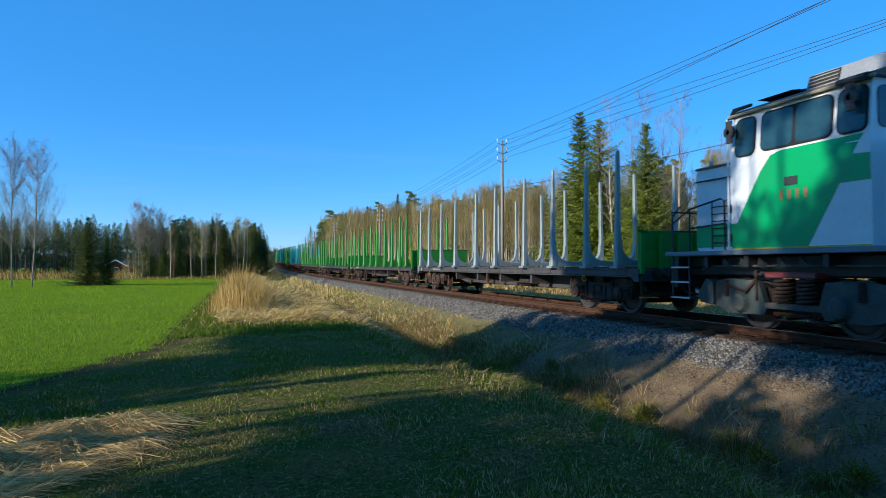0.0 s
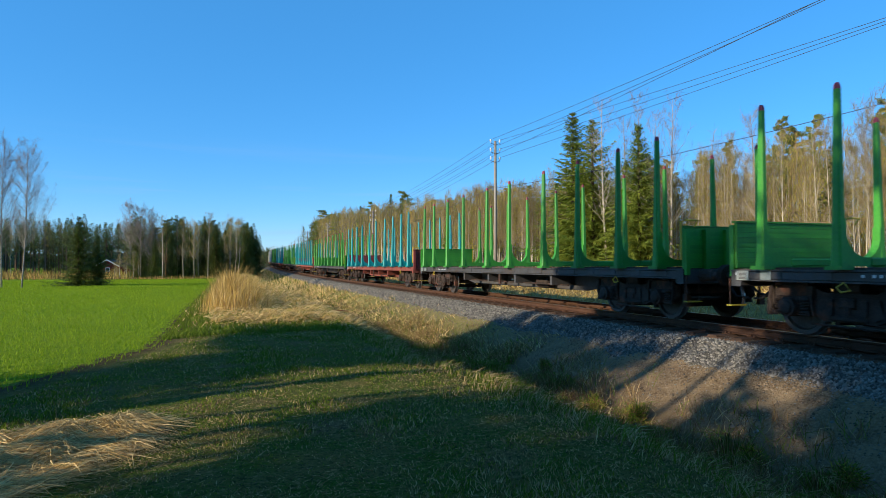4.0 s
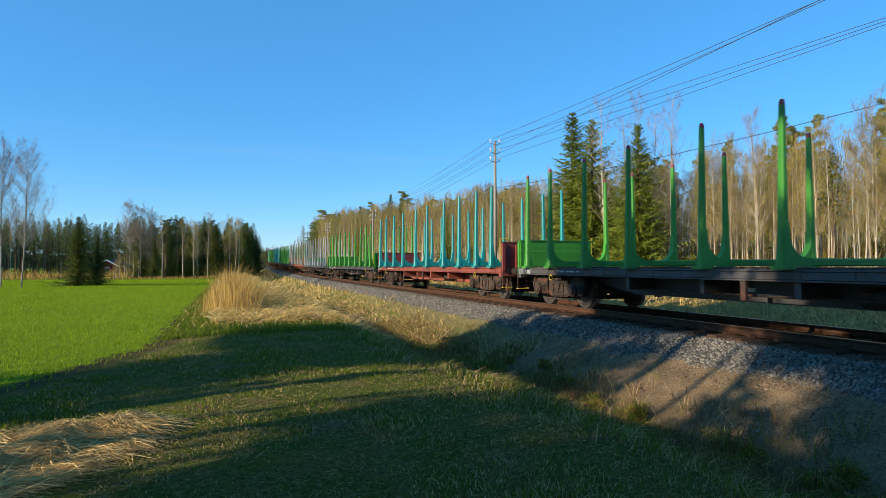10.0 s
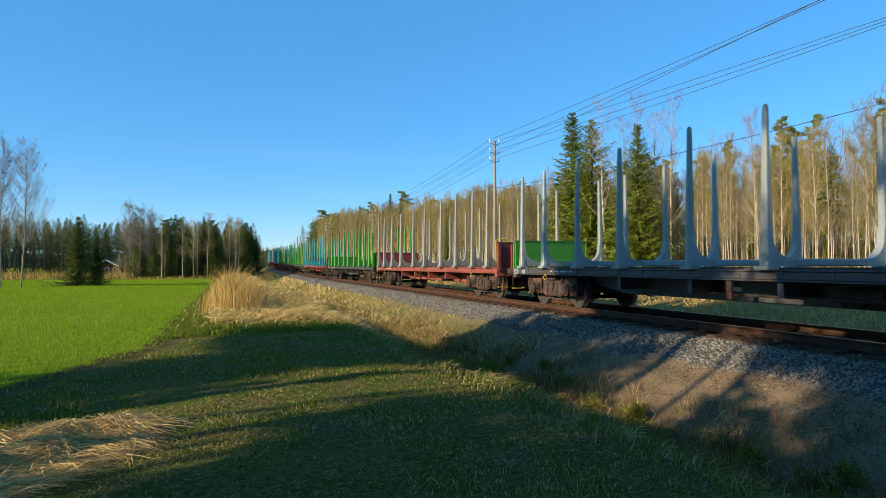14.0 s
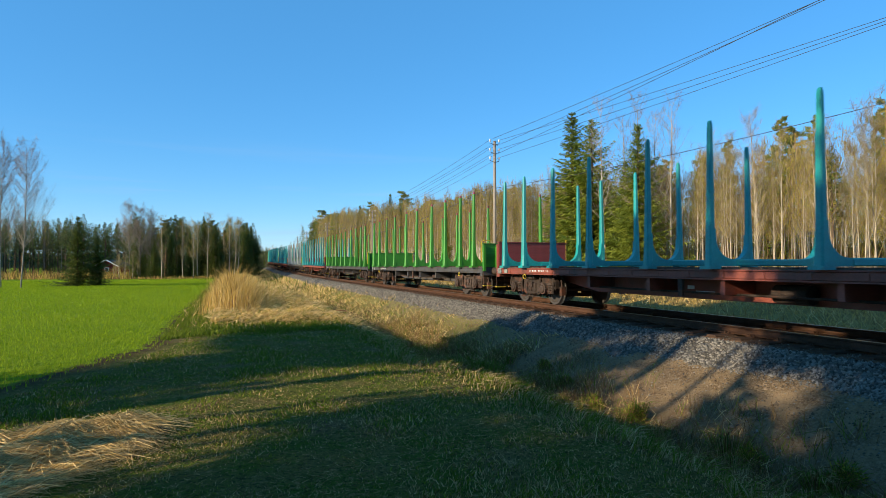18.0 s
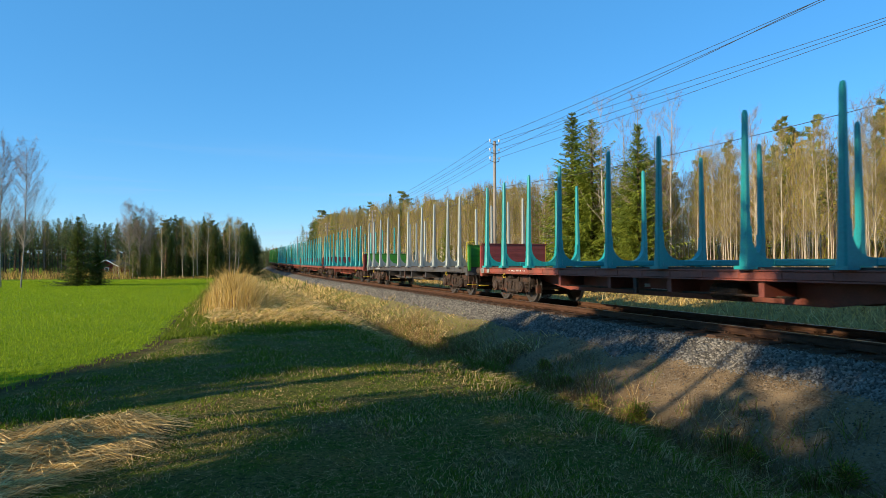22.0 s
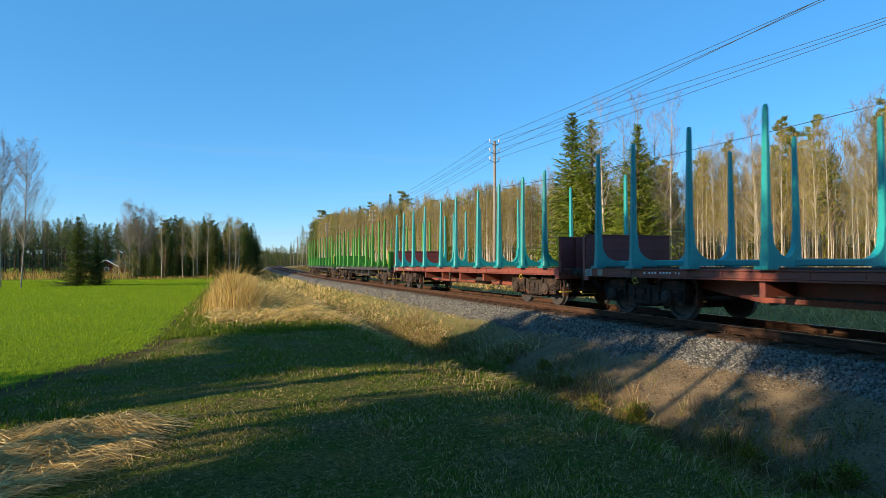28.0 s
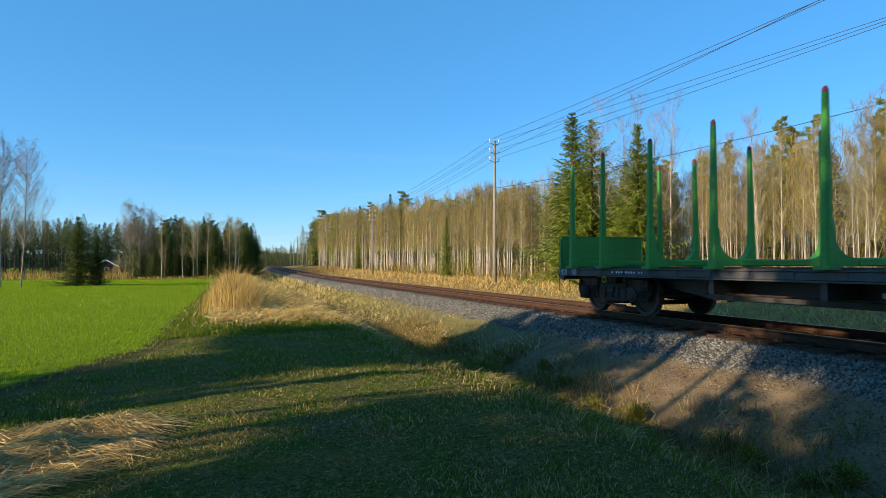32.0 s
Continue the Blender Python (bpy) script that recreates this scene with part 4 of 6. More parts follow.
def birch_meshes(seed, h, leaves=640, twigs=1150, lean=0.22, boughs=4.4, spread=0.10, hang_down=0.0, crown_from=0.30):
    """A slender birch: steep thin limbs with twigs, and small first leaves where there are any."""
    r = random.Random(seed)
    s = Shape()
    top = Vector((rnd(r, -lean, lean), rnd(r, -lean, lean), h))
    bend = Vector((rnd(r, -0.16, 0.16), rnd(r, -0.16, 0.16), 0))
    pts = [top * t + bend * math.sin(t * 3.1) for t in (0, 0.12, 0.3, 0.5, 0.7, 0.87, 1.0)]
    r0 = (0.0068 if hang_down else 0.0045) * h * (0.72 if hang_down > 0.4 else 1.0)
    s.tube(pts, [r0 * 1.25, r0, r0 * 0.85, r0 * 0.66, r0 * 0.42, r0 * 0.2, 0.006], 6)
    c = Shape()
    tips = []
    for i in range(int(h * boughs)):
        t = rnd(r, crown_from, 0.97)
        base = top * t + bend * math.sin(t * 3.1)
        a = rnd(r, 0, 6.283)
        ln = h * (spread * (1.15 - t) + 0.035) * rnd(r, 0.5, 1.25)
        out = Vector((math.cos(a), math.sin(a), 0))
        up = rnd(r, 0.9, 1.9) if not hang_down else rnd(r, 0.8, 1.4)
        mid = base + out * ln * 0.45 + Vector((0, 0, ln * 0.45 * up))
        end = base + out * ln * 0.78 + Vector((0, 0, ln * up))
        c.tube([base, mid, end], [r0 * 0.24 * (1.1 - t) + 0.005, r0 * 0.12 * (1.1 - t) + 0.004, 0.003], 3, 2, False)
        tips.append((base, mid, end))
    for i in range(twigs):
        b0, m0, e0 = r.choice(tips)
        t = r.random()
        p = (m0.lerp(e0, t) if r.random() < 0.75 else b0.lerp(m0, t))
        d = Vector((rnd(r, -1, 1), rnd(r, -1, 1), rnd(r, -0.2, 1.8) - 0.9 * hang_down)).normalized() * rnd(r, 0.18, 0.6) * (1 + 0.3 * hang_down)
        sd = d.cross(Vector((rnd(r, -1, 1), rnd(r, -1, 1), 0.2))).normalized()
        blade(c, p, d, 0.0044 if hang_down else 0.0052, sd, 0)
    for i in range(leaves):
        b0, m0, e0 = r.choice(tips)
        p = m0.lerp(e0, rnd(r, -0.5, 1.15)) + Vector((rnd(r, -1, 1), rnd(r, -1, 1), rnd(r, -1, 1))) * 0.28
        d = Vector((rnd(r, -1, 1), rnd(r, -1, 1), rnd(r, -1, 1))).normalized() * 0.055
        sd = d.cross(Vector((rnd(r, -1, 1), 0.3, rnd(r, -1, 1)))).normalized()
        blade(c, p, d, 0.019, sd, 1)
    bark = FIELDBARK if hang_down > 0.4 else BARK
    return s.mesh("trunk", [bark], True), c.mesh("crown", [BARETWIG if hang_down else TWIG, BUD, bark])


def spruce_meshes(seed, h, width=0.2, needles=None):
    """A spruce with uneven drooping boughs in loose tiers, gaps between them and a thin leader."""
    r = random.Random(seed)
    s = Shape()
    s.tube([(0, 0, 0), (0, 0, h * 0.5), (0, 0, h)], [h * 0.013, h * 0.008, 0.01], 6)
    c = Shape()
    z = h * 0.03
    lobes = [(rnd(r, 0, 6.28), rnd(r, 0.75, 1.2)) for _ in range(5)]
    while z < h * 0.985:
        t = z / h
        tier = rnd(r, 0.72, 1.18)
        reach = h * width * (1 - t) ** 0.92 * tier + 0.07
        n = int(6 + 6 * (1 - t))
        a0 = rnd(r, 0, 6.28)
        for k in range(n):
            if r.random() < 0.12:
                continue
            a = a0 + 6.283 * k / n + rnd(r, -0.35, 0.35)
            swell = 1.0
            for la, lk in lobes:
                swell += (lk - 1.0) * max(0.0, math.cos(a - la + 3.0 * t)) ** 2
            ln = reach * swell * rnd(r, 0.55, 1.2)
            out = Vector((math.cos(a), math.sin(a), 0))
            sd = Vector((-out.y, out.x, 0))
            drop = -0.50 * (1 - t) + 0.55 * t ** 2
            b0 = Vector((0, 0, z + rnd(r, -0.12, 0.12)))
            m = int(4 + ln * 6.5)
            for j in range(m):
                u = (j + 0.7) / m
                p = b0 + out * ln * u + Vector((0, 0, ln * (drop * u + 0.42 * u * u)))
                w = ln * 0.20 * (1.15 - u) + 0.085
                for q in (-1, 1):
                    d = (sd * q * rnd(r, 0.6, 1.15) + out * rnd(r, 0.4, 1.0) + Vector((0, 0, rnd(r, -0.9, 0.05)))) * w
                    blade(c, p, d, 0.032 + 0.028 * r.random(), (out + Vector((0, 0, rnd(r, -0.5, 0.5)))).normalized())
                if r.random() < 0.8:
                    blade(c, p, out * w * 0.9 + Vector((0, 0, rnd(r, -1.1, 0.2) * w)), 0.036, sd)
        z += h * 0.0165 + 0.05 * (1 - t)
    for k in range(14):
        a = rnd(r, 0, 6.28)
        blade(c, (0, 0, h * rnd(r, 0.955, 0.995)), (0.09 * math.cos(a), 0.09 * math.sin(a), rnd(r, 0.02, 0.16)), 0.02, (-math.sin(a), math.cos(a), 0))
    return s.mesh("trunk", [BROWNBARK], True), c.mesh("crown", [needles or NEEDLE])


def pine_meshes(seed, h, low=0.5, girth=1.0, reach=0.18, tufts=120, needles=None):
    r = random.Random(seed)
    s = Shape()
    b = Vector((rnd(r, -0.3, 0.3), rnd(r, -0.3, 0.3), 0))
    s.tube([(0, 0, 0), tuple(b * 0.5 + Vector((0, 0, h * 0.5))), tuple(b + Vector((0, 0, h * 0.97)))], [h * 0.011 * girth, h * 0.008 * girth, 0.02], 6)
    c = Shape()
    for i in range(34):
        t = low + (1 - low) * (i + r.random()) / 34
        a = rnd(r, 0, 6.283)
        ln = h * reach * (1.12 - t) ** (0.8 if tufts == 120 else 0.55) * rnd(r, 0.5, 1.15) * (1.35 if tufts == 120 else 1.0)
        base = b * t + Vector((0, 0, h * t * 0.97))
        end = base + Vector((math.cos(a) * ln, math.sin(a) * ln, ln * rnd(r, 0.0, 0.45)))
        s.tube([tuple(base), tuple(end)], [0.028, 0.012], 3)
        for q in range(tufts):
            g = base.lerp(end, rnd(r, 0.3, 1.12)) + Vector((rnd(r, -1, 1), rnd(r, -1, 1), rnd(r, -0.55, 0.6))) * ln * 0.33
            d = Vector((rnd(r, -1, 1), rnd(r, -1, 1), rnd(r, -0.3, 1))).normalized() * rnd(r, 0.14, 0.27)
            sd = d.cross(Vector((rnd(r, -1, 1), rnd(r, -1, 1), 0.3))).normalized()
            blade(c, g, d, 0.03 if tufts == 120 else 0.048, sd)
    return s.mesh("trunk", [PINEBARK], True), c.mesh("crown", [needles or PINENEEDLE])


def tree(name, meshes, label, group=""):
    t = new(name)
    part("trunk", meshes[0], [], t)
    part("crown", meshes[1], [], t)
    return tagged(t, label, "tree", group)


R = random.Random(11)
BIRCHES = [birch_meshes(100 + i, 9.0) for i in range(8)]
BARE = [birch_meshes(150 + i, 11.0, 0, 6500, 0.3, 11.0, 0.23, 0.5, 0.26) for i in range(3)]
THINBIRCHES = [birch_meshes(170 + i, 11.0, 0, 1500, 0.5, 5.5, 0.17, 0.15, 0.3) for i in range(4)]
SPRUCES = [spruce_meshes(200 + i, 10.0, 0.23 + 0.02 * i) for i in range(4)]
DARKSPRUCES = [spruce_meshes(210 + i, 8.0, 0.24 + 0.02 * i, DARKNEEDLE) for i in range(3)]
DARKPINES = [pine_meshes(310 + i, 10.0, 0.42 + 0.08 * i, 1.0, 0.16, 90, DARKPINE) for i in range(3)]
PINES = [pine_meshes(300 + i, 10.0, 0.45 + 0.06 * i) for i in range(4)]
SHADEPINES = [pine_meshes(340 + i, 14.0, 0.565, 0.8, 0.18, 170) for i in range(2)]
THINPINES = [pine_meshes(345 + i, 8.0, 0.70, 0.6, 0.2, 19) for i in range(2)]
LOWPINES = [pine_meshes(350 + i, 14.0, 0.44, 0.8, 0.18, 170) for i in range(2)]
TALLPINES = [pine_meshes(370 + i, 17.0, 0.77, 1.0, 0.13, 90) for i in range(2)]
HIGHPINES = [pine_meshes(360 + i, 10.0, 0.76, 0.35, 0.33, 300) for i in range(2)]
POOLS = {"tall_pine": (TALLPINES, 17.0), "dark_spruce": (DARKSPRUCES, 8.0), "dark_pine": (DARKPINES, 10.0), "thin_birch": (THINBIRCHES, 11.0), "thin_pine": (THINPINES, 8.0), "shade_pine": (SHADEPINES, 14.0), "low_pine": (LOWPINES, 14.0), "high_pine": (HIGHPINES, 10.0), "birch_tree": (BIRCHES, 9.0), "bare_birch": (BARE, 11.0), "spruce_tree": (SPRUCES, 10.0), "pine_tree": (PINES, 10.0)}
first = {}


def plant(kind, x, y, h, label, group, wide=1.0):
    pool, base_h = POOLS[kind]
    i = R.randrange(len(pool))
    k = h / base_h
    m = Matrix.Translation((x, y, ground_z(x, y) - 0.05)) @ pose(0, 0, 0, 0, 0, R.random() * 360) @ Matrix.Diagonal((k * wide, k * wide, k, 1))
    if (kind, i, label) not in first:
        t = tree({"bare_birch": "birch_tree", "thin_birch": "birch_tree", "dark_spruce": "spruce_tree", "dark_pine": "pine_tree", "shade_pine": "pine_tree", "low_pine": "pine_tree", "thin_pine": "pine_tree", "high_pine": "pine_tree", "tall_pine": "pine_tree"}.get(kind, kind), pool[i], label, group)
        t.matrix_basis = m
        first[kind, i, label] = t
        return t
    t = copy_thing(first[kind, i, label], Matrix())
    t.matrix_basis = m
    return t


def bend_x(y):
    return track(max(y, 0.0))[0].x - TRACK_X


def wood_right():
    """Edge of the wood beyond the track."""
    for i in range(235):
        y = 3 + 60 * R.random() ** 1.1
        x = 21.0 + 7 * R.random() ** 1.2 + bend_x(y) - 1.5 * hump(y, 60, 110)
        if 25.5 < y < 40.0 and x < 24.5:
            x += 3.8
        plant("birch_tree", x, y, rnd(R, 4.4, 6.6) + 0.038 * y, "slender birch with bare twigs and first yellow leaves", "birches of the wood beyond the track")
    for x, y, h, k in ((21.7, 36.0, 11.4, 1.7), (22.1, 34.3, 10.6, 1.4), (21.6, 28.9, 9.1, 1.2), (23.4, 32.6, 7.6, 1.3), (23.6, 38.5, 8.8, 1.2), (22.6, 30.6, 5.0, 1.0),
                       (19.7, 55.5, 5.9, 1.1), (20.3, 101.0, 5.6, 1.2), (25, 60, 9, 1.1), (23.0, 31.8, 6.0, 1.0)):
        plant("spruce_tree", x, y, h, "dense green spruce at the edge of the wood", "spruces of the wood beyond the track", k)
    for x, y, h in ((22.2, 32.8, 11.4), (22.9, 32.0, 10.2), (23.0, 30.4, 11.2), (22.8, 29.2, 9.8), (23.2, 28.2, 10.4), (23.0, 22.0, 8.3), (24.2, 23.4, 7.6), (22.5, 35.4, 9.6)):
        plant("thin_birch", x, y, h, "tall bare white-stemmed birch among the spruces", "birches of the wood beyond the track")
    for i in range(40):
        y = 6 + 150 * R.random() ** 1.4
        x = 30 + 14 * R.random() + bend_x(y)
        plant("pine_tree", x, y, rnd(R, 7.0, 8.6) + y * 0.038, "tall pine with an orange trunk and a thin crown", "pines of the wood beyond the track")
    for x, y, h in ((30.0, 26.8, 9.6), (30.0, 24.8, 9.3), (29.0, 20.4, 8.8), (30.5, 18.6, 8.6), (31.0, 16.6, 9.2), (29.0, 29.8, 8.8), (31.5, 22.0, 9.2), (30.2, 14.8, 8.8)):
        plant("low_pine", x, y, h, "pine with a dense dark crown over the birches", "pines of the wood beyond the track", 0.55 + 0.2 * R.random())
    for x, y, h, k in ((23.6, 163, 14.8, 1.6), (25.6, 160, 13.4, 1.6), (22.6, 170, 12.5, 1.6), (24.5, 87.5, 11.9, 1.25), (26, 82, 9.9, 1.2), (26, 118, 12.8, 1.3), (27.5, 84, 10.4, 1.2), (29, 74, 9.6, 1.1)):
        plant("low_pine", x, y, h, "pine with a dense dark crown over the birches", "pines of the wood beyond the track", k)
    for x, y, h, k in ((24, 94, 12.0, 0.75), (26.5, 130, 13.0, 0.8), (22.5, 168, 9.5, 1.1)):
        plant("dark_spruce", x, y, h, "dark spruce standing over the birches", "spruces of the wood beyond the track", k)


def wood_left():
    """Mixed wood across the field, the two birches and the spruces in it."""
    words = ("tree of the mixed wood across the field", "mixed wood across the field")
    for i in range(120):
        x = -75 + 80 * R.random()
        y = 90 + 8 * R.random() + (14 if x < -16 else 0) + (26 * (x + 6) / 10 if x > -6 else 0)
        if -13.0 < x + 0.152 * y < 1.7 and (y < 112 or abs(x + 0.152 * y) < 1.7):
            continue
        kind = R.choice(("birch_tree", "dark_pine", "dark_pine", "dark_spruce"))
        plant(kind, x, y, rnd(R, 6.2, 8.8), *words, 1.05)
    for x, y, h in ((-12.3, 91, 10.2), (-10.9, 90, 9.6), (-9.9, 92, 9.2)):
        plant("bare_birch", x, y, h, "bare birch before the mixed wood", words[1], 1.1)
    for x, y, h in ((-8.0, 86.5, 8.2), (-5.6, 88.0, 7.6), (-4.3, 89, 8.0), (-2.6, 88.5, 8.8), (-3.9, 91, 7.4), (0.2, 96, 8.8), (0.9, 98, 8.6), (1.4, 101, 8.8), (-0.5, 95, 8.2)):
        plant("birch_tree", x, y, h, *words, 1.25)
    for x, y, h in ((-15.0, 55.5, 11.2), (-16.9, 57.5, 11.6)):
        plant("bare_birch", x, y, h, "tall bare birch at the edge of the field", "birches in the field", 0.92)
    for x, y, h, k in ((-12.0, 59.5, 5.9, 1.25), (-10.7, 60.3, 4.4, 1.15)):
        plant("dark_spruce", x, y, h, "dark young spruce standing in the field", "spruces in the field", k)
    for x, y, h in ((-13.1, 87.5, 3.6), (-12.3, 88.5, 3.0), (-13.9, 88.6, 2.2), (-11.6, 88.0, 3.2), (-10.9, 88.3, 2.6), (-12.9, 87.0, 3.0), (-12.4, 87.3, 3.2), (-13.5, 87.8, 2.4)):
        plant("birch_tree", x, y, h, "leafing shrub hiding part of the cabin", words[1], 2.0)
    for x, y, h, k in ((-9.2, 90, 5.2, 1.0), (-7.2, 90.5, 6.2, 1.05), (-6.3, 92, 6.8, 0.9), (-4.9, 91, 6.4, 0.9), (-1.6, 89.5, 7.4, 1.1), (-2.1, 91, 6.6, 1.0), (-0.9, 92, 5.4, 1.0), (-3.2, 93, 8.2, 0.85), (2.3, 104, 8.4, 0.9), (3.0, 108, 8.8, 0.9),
                       (2.9, 114, 9.2, 0.95), (4.0, 122, 9.6, 0.95), (4.4, 131, 9.6, 0.95)):
        plant("dark_spruce", x, y, h, *words, k)


def wood_behind():
    """Unseen trees beside the field, placed so their shadows lie on verge, bank and train; more are added behind the
    camera.
    """
    words = ("tree beside the field casting long shadows", "trees beside the field")
    for v in (3.1, 2.0, 0.6, -1.8, -4.6, -7.5):
        x = -14 + rnd(R, -1.2, 1.2)
        plant("shade_pine", x, v + 0.194 * x, rnd(R, 13.2, 14.2) + 0.2, *words, 1.1)
    for v, x in ((11.3, -14.0), (10.4, -16.0)):
        plant("low_pine", x, v + 0.194 * x, 14.0, *words, 1.0)
    plant("shade_pine", -13.6, 9.5 - 0.194 * 13.6, 14.6, *words, 1.0)
    for v, x, h in ((12.7, -14.2, 12.6), (12.1, -13.4, 11.4), (11.2, -14.8, 13.2), (10.2, -13.8, 12.0), (9.2, -14.6, 13.0), (4.0, -13.8, 13.4), (4.6, -14.2, 11.6), (3.5, -13.8, 9.3), (1.7, -13.9, 9.2)):
        plant("high_pine", x, v + 0.194 * x, h, *words, 0.95)
    for v in (1.6, -0.8, -3.0):
        x = -18.5 + rnd(R, -1.0, 1.0)
        plant("shade_pine", x, v + 0.194 * x, rnd(R, 14.5, 15.5), *words, 1.1)
    for v, x, h, k in ((8.2, -13.9, 17.2, 1.0), (6.95, -14.2, 17.0, 0.45), (6.25, -14.4, 17.0, 0.6), (5.5, -13.9, 7.1, 1.9)):
        plant("tall_pine", x, v + 0.194 * x, h, *words, k)
    for v, x, h in ((15.2, -18.8, 10), (13.4, -18.8, 10.2), (12.0, -19.2, 10), (10.2, -21.2, 10.2), (3.2, -20.5, 10.0)):
        plant("high_pine", x, v + 0.194 * x, h, *words)
    for v, x, h, k in ((2.0, -12, 9.0, 1.0), (0.0, -15, 9.5, 1.3), (-2.5, -13, 10, 1.3), (-5, -14, 10, 1.3), (-8, -14, 10, 1.3), (1.4, -18, 10, 1.2)):
        plant("spruce_tree", x, v + 0.194 * x, h, *words, k)
    for v, x, h, k in ((10.8, -14.6, 6.2, 1.1), (10.2, -13.8, 6.4, 1.1), (9.6, -14.8, 5.9, 1.5), (9.1, -14.2, 5.6, 1.8), (8.6, -13.7, 5.5, 1.8), (8.2, -14.6, 5.4, 1.8), (11.4, -13.6, 4.6, 1.1)):
        plant("spruce_tree", x, v + 0.194 * x, h, *words, k)
    for v, x, h in ((6.0, -14.2, 7.9), (5.3, -13.8, 7.6), (4.7, -14.8, 7.2), (4.0, -13.8, 6.9), (3.6, -14.6, 7.2)):
        plant("thin_pine", x, v + 0.194 * x, h, *words, 1.05)
    # added behind the camera only to block sky light and deepen the shade
    for i in range(34):
        a = radians(rnd(R, 120, 275))
        d = rnd(R, 9, 30)
        x, y = math.sin(a) * d, math.cos(a) * d
        if x < 4 and y < -5:
            plant(R.choice(("spruce_tree", "pine_tree", "shade_pine")), x, y, rnd(R, 9, 14), *words, 1.2)


def light_tree(kind, seed):
    """A simple tree for the depth of the woods: vertices, triangles, material numbers."""
    r = random.Random(seed)
    s = Shape()
    h = 9.0
    lx, ly = rnd(r, -0.4, 0.4), rnd(r, -0.4, 0.4)
    if kind == "birch":
        a = 0.046
        s.add([(-a, -a, 0), (a, -a, 0), (0, a, 0), (lx, ly, h)], [(0, 1, 3), (1, 2, 3), (2, 0, 3)], 0)
        for i in range(150):
            t = rnd(r, 0.36, 1.02)
            q = h * 0.085 * (1.15 - t)
            p = Vector((lx * t + r.gauss(0, q), ly * t + r.gauss(0, q), h * t))
            d = Vector((rnd(r, -0.45, 0.45), rnd(r, -0.45, 0.45), rnd(r, 0.2, 1.3))) * 0.75
            blade(s, p, d, 0.013, d.cross(Vector((rnd(r, -1, 1), 1, 0.1))).normalized(), 1)
        for i in range(72):
            t = rnd(r, 0.3, 1.02)
            q = h * 0.095 * (1.15 - t)
            p = Vector((lx * t + r.gauss(0, q), ly * t + r.gauss(0, q), h * t))
            d = Vector((rnd(r, -1, 1), rnd(r, -1, 1), rnd(r, -1, 1))).normalized() * 0.13
            blade(s, p, d, 0.038, d.cross(Vector((rnd(r, -1, 1), 1, 0.1))).normalized(), 2)
    else:
        a = 0.09
        s.add([(-a, -a, 0), (a, -a, 0), (0, a, 0), (0, 0, h)], [(0, 1, 3), (1, 2, 3), (2, 0, 3)], 3)
        low = 0.06 if kind == "spruce" else 0.5
        for i in range(420):
            t = low + (1 - low) * r.random() ** (0.8 if kind == "spruce" else 1.0)
            q = h * (0.2 * (1 - t) + 0.02 if kind == "spruce" else 0.19 * (1.02 - t) ** 0.75)
            an = rnd(r, 0, 6.283)
            rr = q * math.sqrt(r.random())
            p = Vector((math.cos(an) * rr, math.sin(an) * rr, h * t))
            d = Vector((math.cos(an), math.sin(an), rnd(r, -0.7, 0.5))) * 0.5 * (1.2 - t)
            blade(s, p, d, 0.12, Vector((-math.sin(an), math.cos(an), rnd(r, -0.5, 0.5))).normalized(), 4 if kind == "spruce" else 5)
    return np.array(s.v), np.array(s.f), np.array(s.m)


LIGHT = {k: [light_tree(k, 400 + i) for i in range(4)] for k in ("birch", "spruce", "pine")}


def deep_wood(name, spots, label, mats):
    """One object of many simple trees: spots are (kind, x, y, height)."""
    vs, fs, ms, k = [], [], [], 0
    for kind, x, y, h in spots:
        v, f, m = R.choice(LIGHT[kind])
        a = R.random() * 6.283
        q = h / 9.0
        rot = np.array([[math.cos(a), math.sin(a), 0], [-math.sin(a), math.cos(a), 0], [0, 0, 1]])
        vs.append(v @ rot * q + np.array([x, y, ground_z(x, y) - 0.05]))
        fs.append(f + k)
        ms.append(m)
        k += len(v)
    v, f, m = np.concatenate(vs), np.concatenate(fs), np.concatenate(ms)
    me = bpy.data.meshes.new(name)
    me.vertices.add(len(v))
    me.vertices.foreach_set("co", v.astype(np.float32).reshape(-1))
    me.loops.add(f.size)
    me.loops.foreach_set("vertex_index", f.astype(np.int32).reshape(-1))
    me.polygons.add(len(f))
    me.polygons.foreach_set("loop_start", np.arange(len(f), dtype=np.int32) * 3)
    me.polygons.foreach_set("loop_total", np.full(len(f), 3, dtype=np.int32))
    for mt in mats:
        me.materials.append(mt)
    me.polygons.foreach_set("material_index", m.astype(np.int32))
    me.update(calc_edges=True)
    return tagged(new(name, me), label, "wood", kind="stuff")


